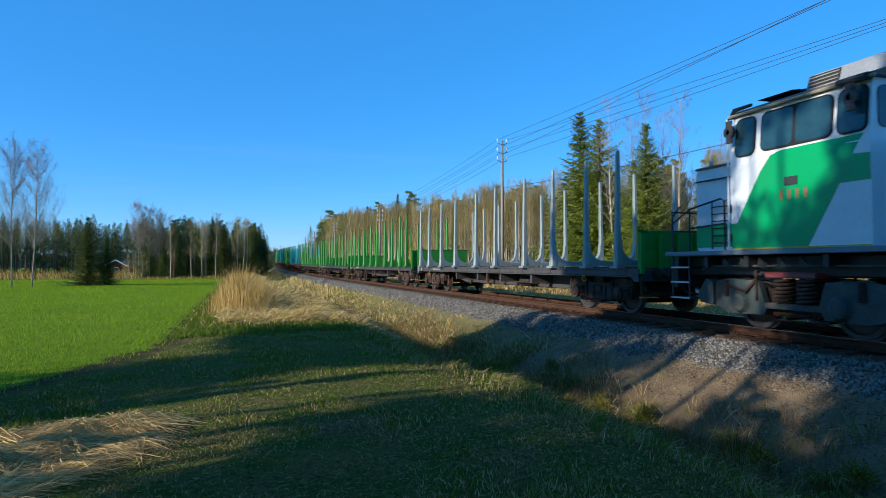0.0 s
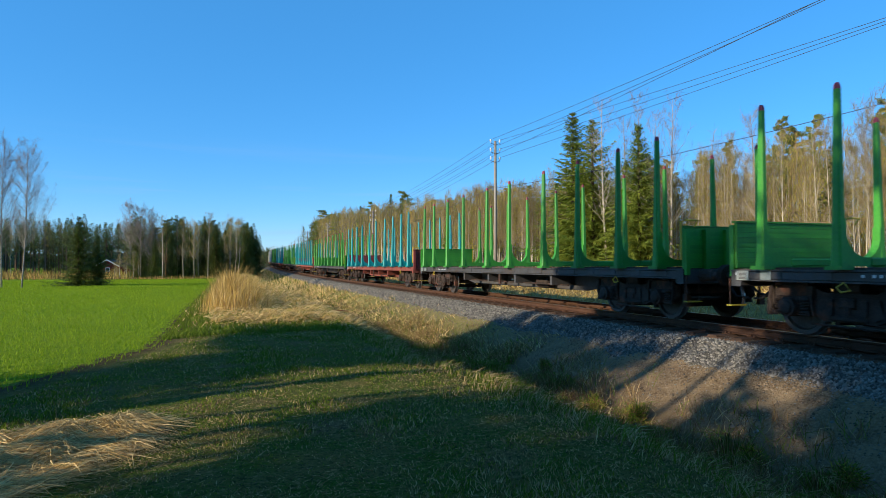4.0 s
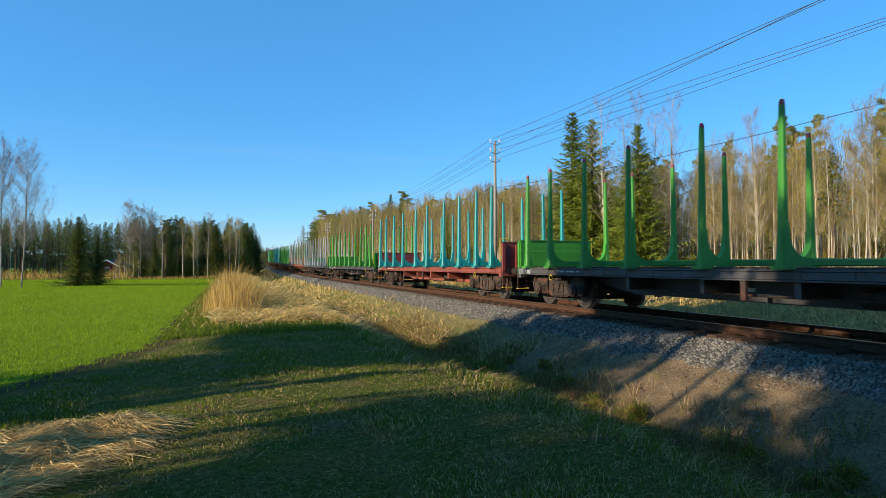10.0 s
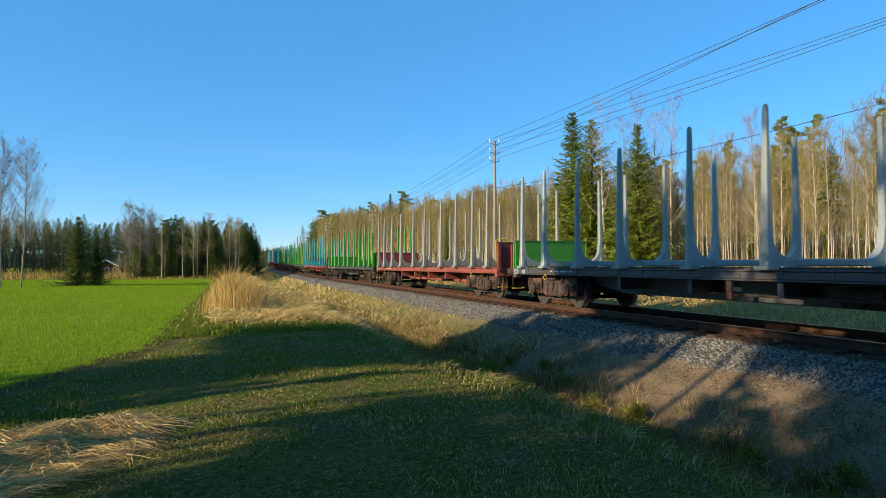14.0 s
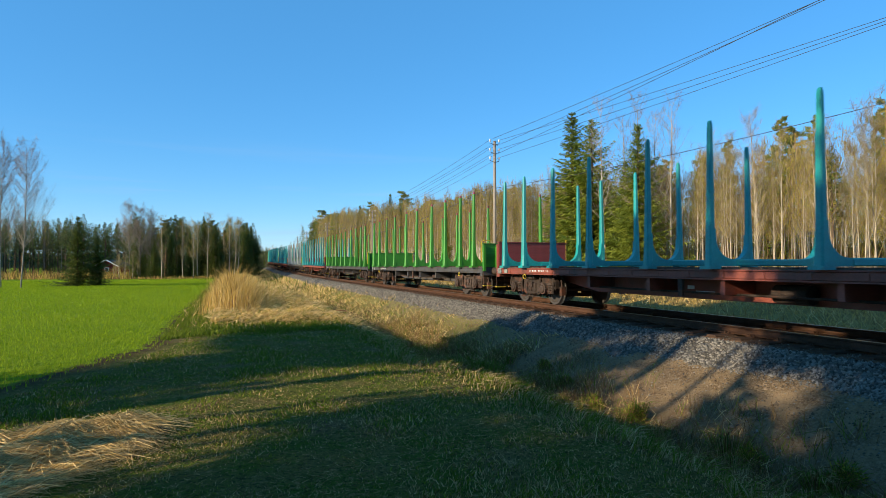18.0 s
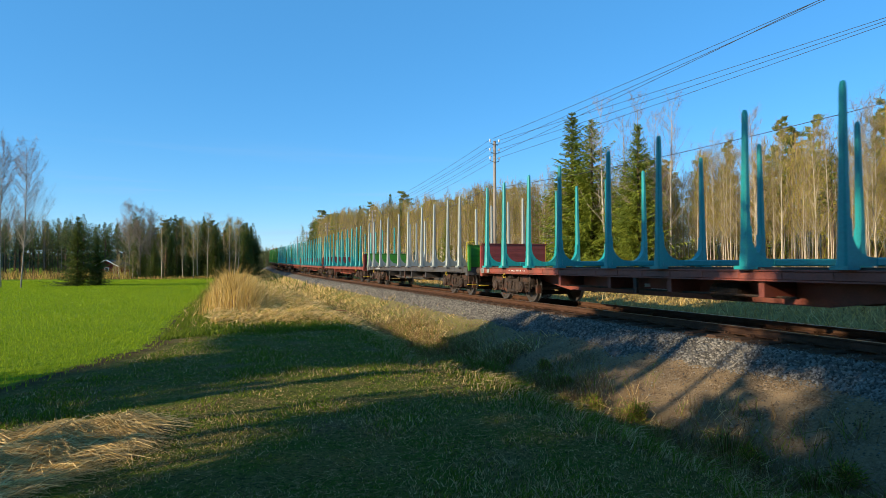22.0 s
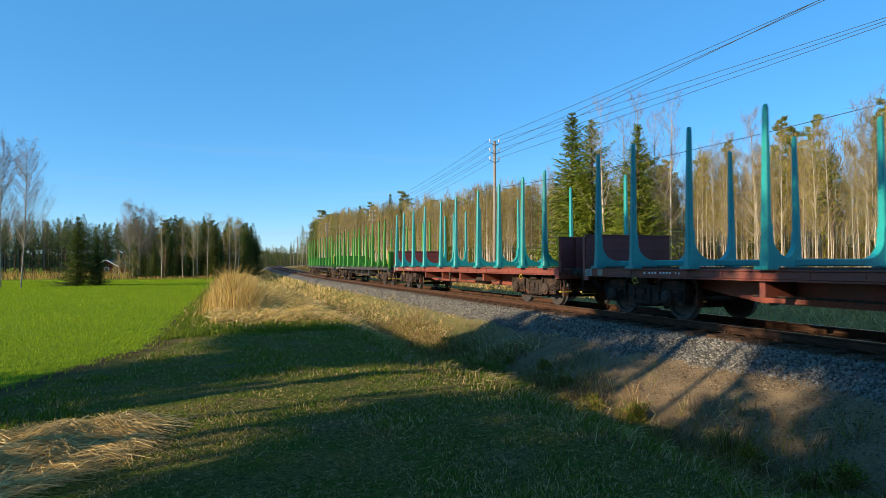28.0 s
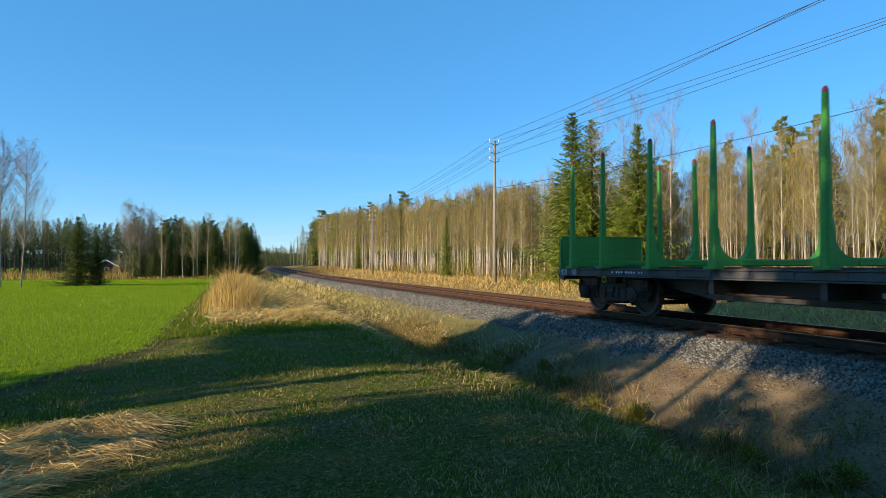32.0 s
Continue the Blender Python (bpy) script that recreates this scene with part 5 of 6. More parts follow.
def woods_in_depth():
    spots = []
    for i in range(2150):
        y = 2 + 190 * R.random() ** 1.15
        x = 24 + (26 if i % 3 else 70) * R.random() ** 1.2 + bend_x(y) - 3.0 * hump(y, 60, 120)
        x += 4.0 if 24.0 < y < 41.0 and x < 28 else 0.0
        spots.append((R.choice(("birch",) * 12 + ("pine", "spruce")), x, y, rnd(R, 4.4, 6.7) + 0.04 * y))
    for i in range(330):
        y = 48 + 72 * R.random()
        x = 20.6 + 6 * R.random() + bend_x(y) - 1.5 * hump(y, 60, 110)
        spots.append(("birch", x, y, rnd(R, 4.4, 6.6) + 0.038 * y))
    for i in range(160):
        y = 150 + 260 * R.random()
        x = 20 + 40 * R.random() + bend_x(y)
        spots.append((R.choice(("birch", "pine", "spruce")), x, y, rnd(R, 10, 14)))
    for i in range(420):
        x = 42 + 60 * R.random()
        spots.append((R.choice(("birch", "spruce", "birch")), x, -6 + 1.25 * x * R.random(), rnd(R, 5.5, 7.5)))
    deep_wood("wood_beyond_track", spots, "dense leafing birch wood with a few conifers", (BARK, TWIG, BUD, BROWNBARK, NEEDLE, PINENEEDLE))
    spots = []
    for i in range(800):
        x = -110 + 116 * R.random()
        y = 96 + 45 * R.random() + (14 if x < -16 else 0) + (26 * (x + 6) / 10 if x > -6 else 0)
        if abs(x + 0.152 * y) < 1.9 and y < 122:
            continue
        spots.append((R.choice(("birch", "pine", "pine", "spruce", "pine")), x, y, rnd(R, 6.8, 9.7) + 0.03 * (y - 96)))
    for i in range(260):
        y = 125 + 330 * R.random()
        x = bend_x(y) + 3.5 + 3.0 * hump(y, 150, 220) - 22 * R.random() ** 1.6
        spots.append((R.choice(("birch", "pine", "spruce", "spruce")), x, y, rnd(R, 7.6, 9.8)))
    deep_wood("wood_across_field", spots, "dense mixed wood of pines, spruces and birches", (GREYBARK, GREYTWIG, BUD, BROWNBARK, DARKNEEDLE, DARKPINE))
    spots = []
    for i in range(330):
        y = 380 + 110 * R.random()
        x = -15 + 95 * R.random()
        spots.append((R.choice(("pine", "spruce", "birch")), x, y, rnd(R, 11, 15)))
    deep_wood("distant_wood", spots, "distant wooded ridge closing the view along the track", (GREYBARK, GREYTWIG, BUD, BROWNBARK, DARKNEEDLE, DARKPINE))
    # undergrowth at the edge of the wood
    n = 46000
    x, y = scatter(n, 20.3, 44.0, 3.0, 120.0, 1.4)
    x = x + np.array([bend_x(b) for b in y])
    z = on_ground(x, y)
    h = RN.uniform(0.5, 2.2, n) * RN.random(n) * (1 + np.clip((x - 22) / 8, 0, 1.6))
    base = np.stack([x, y, z], 1)
    tip = base + np.stack([RN.normal(0, 0.3, n) * h, RN.normal(0, 0.3, n) * h, h + 0.1], 1)
    blades("undergrowth", base, tip, 0.008 + 0.0003 * y + 0.0016 * np.clip(x - 24, 0, 16), [TWIG, BUD, WEED], RN.choice(3, n, p=(0.5, 0.2, 0.3)), "thin twiggy undergrowth at the edge of the wood", "undergrowth")


wood_right()
wood_left()
wood_behind()

RN = np.random.default_rng(5)


def blades(name, base, tip, half, mats, which=None, label="", category="grass", bend=None):
    """One object of many thin blades: base and tip points (n x 3), half widths. With bend (n x 3) each has a middle joint."""
    n = len(base)
    side = np.cross(tip - base, RN.normal(size=(n, 3)))
    side /= np.linalg.norm(side, axis=1)[:, None] + 1e-9
    side *= half[:, None]
    if bend is None:
        v = np.stack([base - side, base + side, tip], 1).reshape(-1, 3)
        loops = np.arange(3 * n)
        starts, totals = np.arange(n) * 3, np.full(n, 3)
        per = 1
    else:
        v = np.stack([base - side, base + side, bend + side * 0.8, bend - side * 0.8, tip], 1).reshape(-1, 3)
        k = np.arange(n)[:, None] * 5
        loops = np.concatenate([k + np.array([[0, 1, 2, 3]]), k + np.array([[3, 2, 4]])], 1).reshape(-1)
        starts = (np.arange(n)[:, None] * 7 + np.array([[0, 4]])).reshape(-1)
        totals = np.tile([4, 3], n)
        per = 2
    me = bpy.data.meshes.new(name)
    me.vertices.add(len(v))
    me.vertices.foreach_set("co", v.astype(np.float32).reshape(-1))
    me.loops.add(len(loops))
    me.loops.foreach_set("vertex_index", loops.astype(np.int32))
    me.polygons.add(len(starts))
    me.polygons.foreach_set("loop_start", starts.astype(np.int32))
    me.polygons.foreach_set("loop_total", totals.astype(np.int32))
    for m in mats:
        me.materials.append(m)
    if which is not None:
        me.polygons.foreach_set("material_index", np.repeat(which, per).astype(np.int32))
    me.update(calc_edges=True)
    return tagged(new(name, me), label, category, kind="stuff")


def on_ground(x, y):
    return np.array([ground_z(a, b) for a, b in zip(x, y)])


def scatter(n, x0, x1, y0, y1, power=1.0):
    x = RN.uniform(x0, x1, n)
    y = y0 + (y1 - y0) * RN.random(n) ** power
    return x, y


def patchy(x, y, scale, seed):
    return np.array([noise.noise((a * scale, b * scale, seed)) for a, b in zip(x, y)])


def meadow():
    # verge beside the camera
    x, y = scatter(195000, -4.2, 4.6, 2.3, 17.0, 1.5)
    inside = x > -0.9 - 2.1 * np.clip((14.0 - y) / 6.0, 0, 1)
    x, y = x[inside], y[inside]
    p = patchy(x, y, 0.7, 3.0)
    q = patchy(x, y, 2.5, 9.0)
    keep = RN.random(len(x)) < 0.62 + 0.5 * p
    x, y, p, q = x[keep], y[keep], p[keep], q[keep]
    z = on_ground(x, y)
    h = (0.018 + 0.026 * RN.random(len(x))) * (1.0 + 0.9 * np.clip(p + q, -0.5, 1)) * (1 + 0.8 * np.clip((x - 3) / 1.5, 0, 1))
    base = np.stack([x, y, z - 0.01], 1)
    tip = base + np.stack([RN.normal(0, 0.5, len(x)) * h, RN.normal(0, 0.5, len(x)) * h, h], 1)
    dry = (RN.random(len(x)) < 0.20 + 0.5 * np.clip(-q, 0, 1) + 0.35 * np.clip((x - 3.2) / 1.2, 0, 1) + 0.35 * np.clip((7.5 - y) / 2.0, 0, 1)).astype(int)
    blades("grass_blades", base, tip, 0.0035 + 0.0028 * RN.random(len(x)) + 0.0004 * y, [GRASS, DEADGRASS], dry, "short spring grass with dry blades on the verge")
    # verge farther off
    x, y = scatter(26000, -1.4, 5.0, 15.0, 60.0, 1.5)
    z = on_ground(x, y)
    h = 0.07 + 0.09 * RN.random(len(x))
    base = np.stack([x, y, z - 0.01], 1)
    tip = base + np.stack([RN.normal(0, 0.5, len(x)) * h, RN.normal(0, 0.5, len(x)) * h, h], 1)
    dry = (RN.random(len(x)) < np.clip((y - 15.5) / 8, 0, 0.9) * np.clip((x + 0.6), 0.15, 1)).astype(int)
    blades("grass_blades", base, tip, 0.008 + 0.0005 * y, [GRASS, STRAW], dry, "patchy spring grass beside the ditch")
    # sprouting crop in drilled rows
    x, y = scatter(150000, -24.0, -1.05, 6.0, 80.0, 2.0)
    x = np.round(x / 0.13) * 0.13 + RN.normal(0, 0.02, len(x))
    keep = x < -1.1 - 0.3 * RN.random(len(x)) - 2.1 * np.clip((14.0 - y) / 6.0, 0, 1)
    x, y = x[keep], y[keep]
    z = on_ground(x, y)
    h = 0.045 + 0.055 * RN.random(len(x))
    base = np.stack([x, y, z - 0.01], 1)
    tip = base + np.stack([RN.normal(0, 0.35, len(x)) * h, RN.normal(0, 0.35, len(x)) * h, h], 1)
    blades("crop_sprouts", base, tip, 0.0035 + 0.00035 * y, [CROP], None, "bright green young crop sprouting in the field", "crop")


def edge_brush():
    """Dry brush along the foot of the wood across the field, and dead blades lying in the verge."""
    n = 15000
    x, y = scatter(n, -75.0, -2.0, 84.0, 100.0, 1.0)
    y = y + np.where(x < -16, 10.0, 2.0) * RN.random(n)
    z = on_ground(x, y)
    h = RN.uniform(0.3, 1.3, n) * (0.6 + 0.8 * np.clip(patchy(x, y, 0.12, 5.0) + 0.5, 0, 1)) * np.where(x > -11.5, 0.35, 1.0)
    base = np.stack([x, y, z], 1)
    tip = base + np.stack([RN.normal(0, 0.25, n) * h, RN.normal(0, 0.25, n) * h, h], 1)
    blades("field_edge_brush", base, tip, np.full(n, 0.035), [REED, WEED, GRASS], RN.choice(3, n, p=(0.4, 0.45, 0.15)), "dry brush and tall grass along the field's edge", "brush")
    n = 46000
    x, y = scatter(n, -1.0, 4.4, 2.4, 16.0, 1.4)
    keep = RN.random(n) < np.clip(0.2 + 1.5 * patchy(x, y, 0.9, 21.0) + 0.5 * np.clip((8.0 - y) / 2.5, 0, 1), 0, 1)
    x, y = x[keep], y[keep]
    n = len(x)
    z = on_ground(x, y) + RN.uniform(0.0, 0.03, n)
    a = RN.uniform(0, 6.283, n)
    ln = RN.uniform(0.02, 0.065, n)
    base = np.stack([x, y, z], 1)
    tip = base + np.stack([np.cos(a) * ln, np.sin(a) * ln, RN.uniform(-0.005, 0.03, n)], 1)
    blades("dead_grass", base, tip, 0.0013 + 0.00016 * y, [DEADGRASS, WEED], (RN.random(n) < 0.4).astype(int), "pale dead grass lying among the green verge", "dry grass")


RIDGE = ((-2.9, 4.9), (-2.35, 5.4), (-1.95, 5.95), (-1.6, 6.35), (-1.2, 6.6), (-0.8, 6.55))


def heap_lift(x, y):
    """Height of the heap above the ground: a curved ridge that falls off on both sides."""
    best, near = 9.0, 0.0
    for k, ((xa, ya), (xb, yb)) in enumerate(zip(RIDGE, RIDGE[1:])):
        ux, uy = xb - xa, yb - ya
        t = min(max(((x - xa) * ux + (y - ya) * uy) / (ux * ux + uy * uy), 0.0), 1.0)
        d = math.hypot(x - xa - t * ux, y - ya - t * uy)
        if d < best:
            best, near = d, (k + t) / 5.0
    wide = 0.95 - 0.55 * near
    return (0.17 - 0.07 * near) * max(0.0, 1 - (best / wide) ** 2) * (1 + 0.8 * noise.noise((x * 2.6, y * 2.6, 4)))


def straw_heap():
    """Flattened dry grass heaped beside the camera, in combed and folded bundles."""
    base, mid, tip = [], [], []
    r = random.Random(77)
    for i in range(150):
        k = r.random() ** 1.25 * 4.999
        (xa, ya), (xb, yb) = RIDGE[int(k)], RIDGE[int(k) + 1]
        f = k - int(k)
        wide = 0.75 - 0.10 * k
        along = math.atan2(yb - ya, xb - xa)
        side = rnd(r, -1.35, 0.35) * wide
        cx = xa + (xb - xa) * f - math.sin(along) * side
        cy = ya + (yb - ya) * f + math.cos(along) * side
        d = along + (math.pi if r.random() < 0.4 else 0.0) - rnd(r, -0.5, 1.3)
        turn = rnd(r, -1.3, 1.0)
        ln = rnd(r, 0.14, 0.32)
        for j in range(r.randrange(55, 110)):
            ox, oy = r.gauss(0, 0.10), r.gauss(0, 0.05)
            px = cx + ox * math.cos(d) - oy * math.sin(d)
            py = cy + ox * math.sin(d) + oy * math.cos(d)
            dd, q = d + r.gauss(0, 0.22), ln * rnd(r, 0.6, 1.2)
            mx, my = px + math.cos(dd) * q, py + math.sin(dd) * q
            dd += turn + r.gauss(0, 0.25)
            tx, ty = mx + math.cos(dd) * q, my + math.sin(dd) * q
            up = rnd(r, 0.0, 0.05)
            base.append((px, py, ground_z(px, py) + heap_lift(px, py) + up - 0.02))
            mid.append((mx, my, ground_z(mx, my) + heap_lift(mx, my) + up + rnd(r, 0.0, 0.07)))
            tip.append((tx, ty, ground_z(tx, ty) + heap_lift(tx, ty) + rnd(r, -0.03, 0.05)))
    n = len(base)
    blades("straw_heap", np.array(base), np.array(tip), RN.uniform(0.0018, 0.0042, n), [STRAW, DEADGRASS], (RN.random(n) < 0.3).astype(int), "heap of flattened dry grass on the verge", "dry grass", np.array(mid))
    s = Shape()
    k = 34
    for i in range(k + 1):
        for j in range(k + 1):
            xx, yy = -3.6 + 3.6 * i / k, 4.2 + 3.4 * j / k
            lift = heap_lift(xx, yy)
            s.v.append((xx, yy, ground_z(xx, yy) - 0.05 + 0.95 * lift))
    for i in range(k):
        for j in range(k):
            s.f.append((i * (k + 1) + j, (i + 1) * (k + 1) + j, (i + 1) * (k + 1) + j + 1, i * (k + 1) + j + 1))
    s.m = [0] * len(s.f)
    m = part("straw_mound", s, material("matted_straw", (0.17, 0.12, 0.055), (0.07, 0.055, 0.025), 0.95, 0, 5, 40, 0.8, 0.6, dist=0.03), smooth=True)
    tagged(m, "matted dry grass under loose straw", "dry grass", kind="stuff")


def reeds():
    # flattened straw
    n = 42000
    x, y = scatter(n, -0.5, 5.0, 16.0, 50.0, 1.3)
    keep = x > -0.2 - 0.02 * y + 0.5 * patchy(x, y, 0.3, 2.0)
    keep &= (y > 16.8 + 1.6 * patchy(x, y, 0.5, 5.0) + 0.35 * np.abs(x - 1.8))
    x, y = x[keep], y[keep]
    n = len(x)
    z = on_ground(x, y) + 0.16 * RN.random(n) * (0.7 + patchy(x, y, 0.8, 6.0))
    ln = RN.uniform(0.10, 0.28, n)
    d = RN.normal(-0.2, 1.1, n)
    base = np.stack([x, y, z], 1)
    mid = base + np.stack([np.cos(d) * ln, np.sin(d) * ln, RN.uniform(0.0, 0.18, n)], 1)
    tip = mid + np.stack([np.cos(d) * ln, np.sin(d) * ln, RN.uniform(-0.18, 0.06, n)], 1)
    blades("flattened_straw", base, tip, 0.004 + 0.00025 * y, [STRAW, GRASS, REED], RN.choice(3, n, p=(0.66, 0.14, 0.2)), "pale flattened dry grass along the ditch", "dry grass", mid)
    # standing reeds
    n = 26000
    x, y = scatter(n, -1.0, 2.4, 20.5, 40.0, 1.2)
    keep = RN.random(n) < np.clip(1.3 * np.exp(-((x - 0.25) / 0.6) ** 2) * (1 + 0.8 * patchy(x, y, 0.5, 1.0)), 0.02, 1) * np.clip((y - 20.5) / 2.0, 0.1, 1)
    x, y = x[keep], y[keep]
    n = len(x)
    z = on_ground(x, y)
    h = RN.uniform(0.6, 1.5, n) * (1.1 - 0.3 * np.abs(x - 0.1)) * (0.8 + 0.6 * patchy(x, y, 0.9, 3.0)) * np.clip(0.75 + 0.5 * (x + 0.5) + 0.25 * RN.random(n), 0.45, 1.05)
    lean = np.clip(RN.normal(0, 0.22, (n, 2)), -0.5, 0.5) + np.array([0.06, 0.0])
    base = np.stack([x, y, z], 1)
    mid = base + np.stack([lean[:, 0] * h * 0.4, lean[:, 1] * h * 0.4, h * 0.6], 1)
    tip = base + np.stack([lean[:, 0] * h * 1.4, lean[:, 1] * h * 1.4, h], 1)
    blades("reed_clump", base, tip, RN.uniform(0.004, 0.009, n), [REED, STRAW, WEED], RN.choice(3, n, p=(0.7, 0.15, 0.15)), "tall yellow reeds standing beside the field", "reeds", mid)
    # bank along the far stretch and the strip beyond the track
    n = 22000
    x, y = scatter(n, 4.6, 8.1, 13.5, 60.0, 1.3)
    keep = RN.random(n) < np.clip(1.1 - 0.45 * (x - 5.6) + 0.8 * patchy(x, y, 0.6, 2.0), 0.04, 1)
    x, y = x[keep], y[keep]
    n = len(x)
    z = on_ground(x, y)
    h = RN.uniform(0.06, 0.3, n)
    base = np.stack([x, y, z - 0.02], 1)
    tip = base + np.stack([RN.normal(0, 0.6, n) * h, RN.normal(0, 0.6, n) * h, h * 0.8], 1)
    blades("bank_grass", base, tip, 0.006 + 0.0004 * y, [STRAW, GRASS, WEED], RN.choice(3, n, p=(0.50, 0.26, 0.24)), "mixed dry and green grass on the sunny bank", "grass")
    n = 12000
    x, y = scatter(n, 1.0, 7.6, 45.0, 150.0, 1.2)
    x = x + np.array([bend_x(b) for b in y])
    z = on_ground(x, y)
    h = RN.uniform(0.15, 0.5, n)
    base = np.stack([x, y, z - 0.02], 1)
    tip = base + np.stack([RN.normal(0, 0.3, n) * h, RN.normal(0, 0.3, n) * h, h], 1)
    blades("bank_grass", base, tip, 0.012 + 0.0005 * y, [STRAW, GRASS], (RN.random(n) < 0.3).astype(int), "dry and green grass on the railway bank", "grass")
    n = 44000
    x, y = scatter(n, 13.4, 23.0, 4.0, 150.0, 1.5)
    x = x + np.array([bend_x(b) for b in y])
    z = on_ground(x, y)
    h = RN.uniform(0.08, 0.34, n) * (1.0 + 0.7 * patchy(x, y, 0.5, 31.0))
    base = np.stack([x, y, z - 0.02], 1)
    tip = base + np.stack([RN.normal(0, 0.6, n) * h, RN.normal(0, 0.6, n) * h, h], 1)
    blades("dry_grass_strip", base, tip, 0.005 + 0.0004 * y, [STRAW, REED, WEED], RN.choice(3, n, p=(0.35, 0.4, 0.25)), "dry yellow grass between the track and the wood", "dry grass")


def bank_weeds():
    # stems and small green plants in the ditch and on the stony slope
    n = 46000
    x, y = scatter(n, 3.9, 7.4, 3.0, 24.0, 1.2)
    keep = RN.random(n) < np.clip(1.05 - 0.6 * np.abs(x - 5.3) + 0.9 * patchy(x, y, 0.9, 12.0), 0, 1)
    x, y = x[keep], y[keep]
    n = len(x)
    z = on_ground(x, y)
    h = RN.uniform(0.08, 0.38, n)
    base = np.stack([x, y, z - 0.02], 1)
    mid = base + np.stack([RN.normal(0, 0.25, n) * h, RN.normal(0, 0.25, n) * h, h * 0.65], 1)
    tip = mid + np.stack([RN.normal(0, 0.4, n) * h, RN.normal(0, 0.4, n) * h, h * 0.35], 1)
    kind = RN.choice(3, n, p=(0.55, 0.25, 0.2))
    blades("ditch_weeds", base, tip, np.full(n, 0.0045), [WEED, DEADGRASS, GRASS], kind, "brown stems and weeds in the ditch", "weeds", mid)
    for cx, cy, sz in ((5.85, 9.1, 0.34), (6.0, 8.2, 0.3), (5.75, 7.5, 0.26), (6.1, 6.0, 0.3), (6.6, 12.2, 0.25), (6.2, 10.6, 0.2), (6.4, 5.0, 0.32)):
        n = 800
        d = RN.normal(size=(n, 3))
        d[:, 2] = np.abs(d[:, 2]) * 1.2
        d /= np.linalg.norm(d, axis=1)[:, None]
        c0 = np.array([cx, cy, ground_z(cx, cy)])
        base = c0 + d * sz * RN.uniform(0.1, 0.8, n)[:, None] * np.array([0.8, 0.8, 1.0])
        tip = base + (d + RN.normal(0, 0.7, (n, 3))) * RN.uniform(0.03, 0.07, n)[:, None]
        ob = blades("small_shrub", base, tip, np.full(n, 0.007), [GRASS, BUD, WEED], RN.choice(3, n, p=(0.5, 0.15, 0.35)), "small green shrub sprouting from the stony bank", "shrub")
        ob["kind"] = ""
        del ob["kind"]
        tagged(ob, group="shrubs on the bank")


def lip_grass():
    """Longer grass hanging over the edge of the ditch."""
    n = 15000
    y = 2.2 + 15.0 * RN.random(n) ** 1.3
    x = RN.normal(3.62, 0.22, n) - 0.45 * np.array([hump(b, 7.0, 11.0) for b in y])
    keep = RN.random(n) < 0.55 + 0.8 * patchy(x, y, 1.1, 14.0)
    x, y = x[keep], y[keep]
    n = len(x)
    z = on_ground(x, y)
    h = RN.uniform(0.05, 0.2, n) * (1.0 + 0.6 * patchy(x, y, 1.7, 2.0))
    base = np.stack([x, y, z - 0.01], 1)
    mid = base + np.stack([RN.normal(0.1, 0.3, n) * h, RN.normal(0, 0.3, n) * h, h * 0.7], 1)
    tip = mid + np.stack([RN.normal(0.35, 0.45, n) * h, RN.normal(0, 0.45, n) * h, h * RN.uniform(-0.2, 0.35, n)], 1)
    blades("ditch_edge_grass", base, tip, 0.0024 + 0.0003 * y, [GRASS, DEADGRASS], (RN.random(n) < 0.4).astype(int), "long green and withered grass on the ditch's edge", "grass", mid)


def tussocks():
    """Arching tufts of dry and green grass along the ditch."""
    spots = [(rnd(R, 4.5, 6.3), 3.6 + 14.4 * i / 52 + rnd(R, -0.3, 0.3)) for i in range(52)]
    for cx, cy in spots:
        n = R.randrange(150, 300)
        c0 = np.array([cx, cy, ground_z(cx, cy) - 0.02])
        a = RN.uniform(0, 6.283, n)
        o = RN.uniform(0.0, 1.0, n)
        sz = rnd(R, 0.16, 0.42)
        base = c0 + np.stack([np.cos(a) * o * sz * 0.45, np.sin(a) * o * sz * 0.45, np.zeros(n)], 1)
        ln = sz * RN.uniform(0.6, 1.2, n)
        mid = base + np.stack([np.cos(a) * ln * 0.35 * o, np.sin(a) * ln * 0.35 * o, ln * 0.75], 1)
        tip = mid + np.stack([np.cos(a) * ln * 0.5, np.sin(a) * ln * 0.5, ln * RN.uniform(-0.5, 0.25, n)], 1)
        green = rnd(R, 0.15, 0.8)
        ob = blades("grass_tussock", base, tip, np.full(n, 0.0042), [GRASS, WEED, DEADGRASS], RN.choice(3, n, p=(green, (1 - green) * 0.65, (1 - green) * 0.35)), "shaggy tuft of green and withered grass in the ditch", "grass tuft", mid)
        del ob["kind"]
        tagged(ob, group="grass tufts along the ditch")


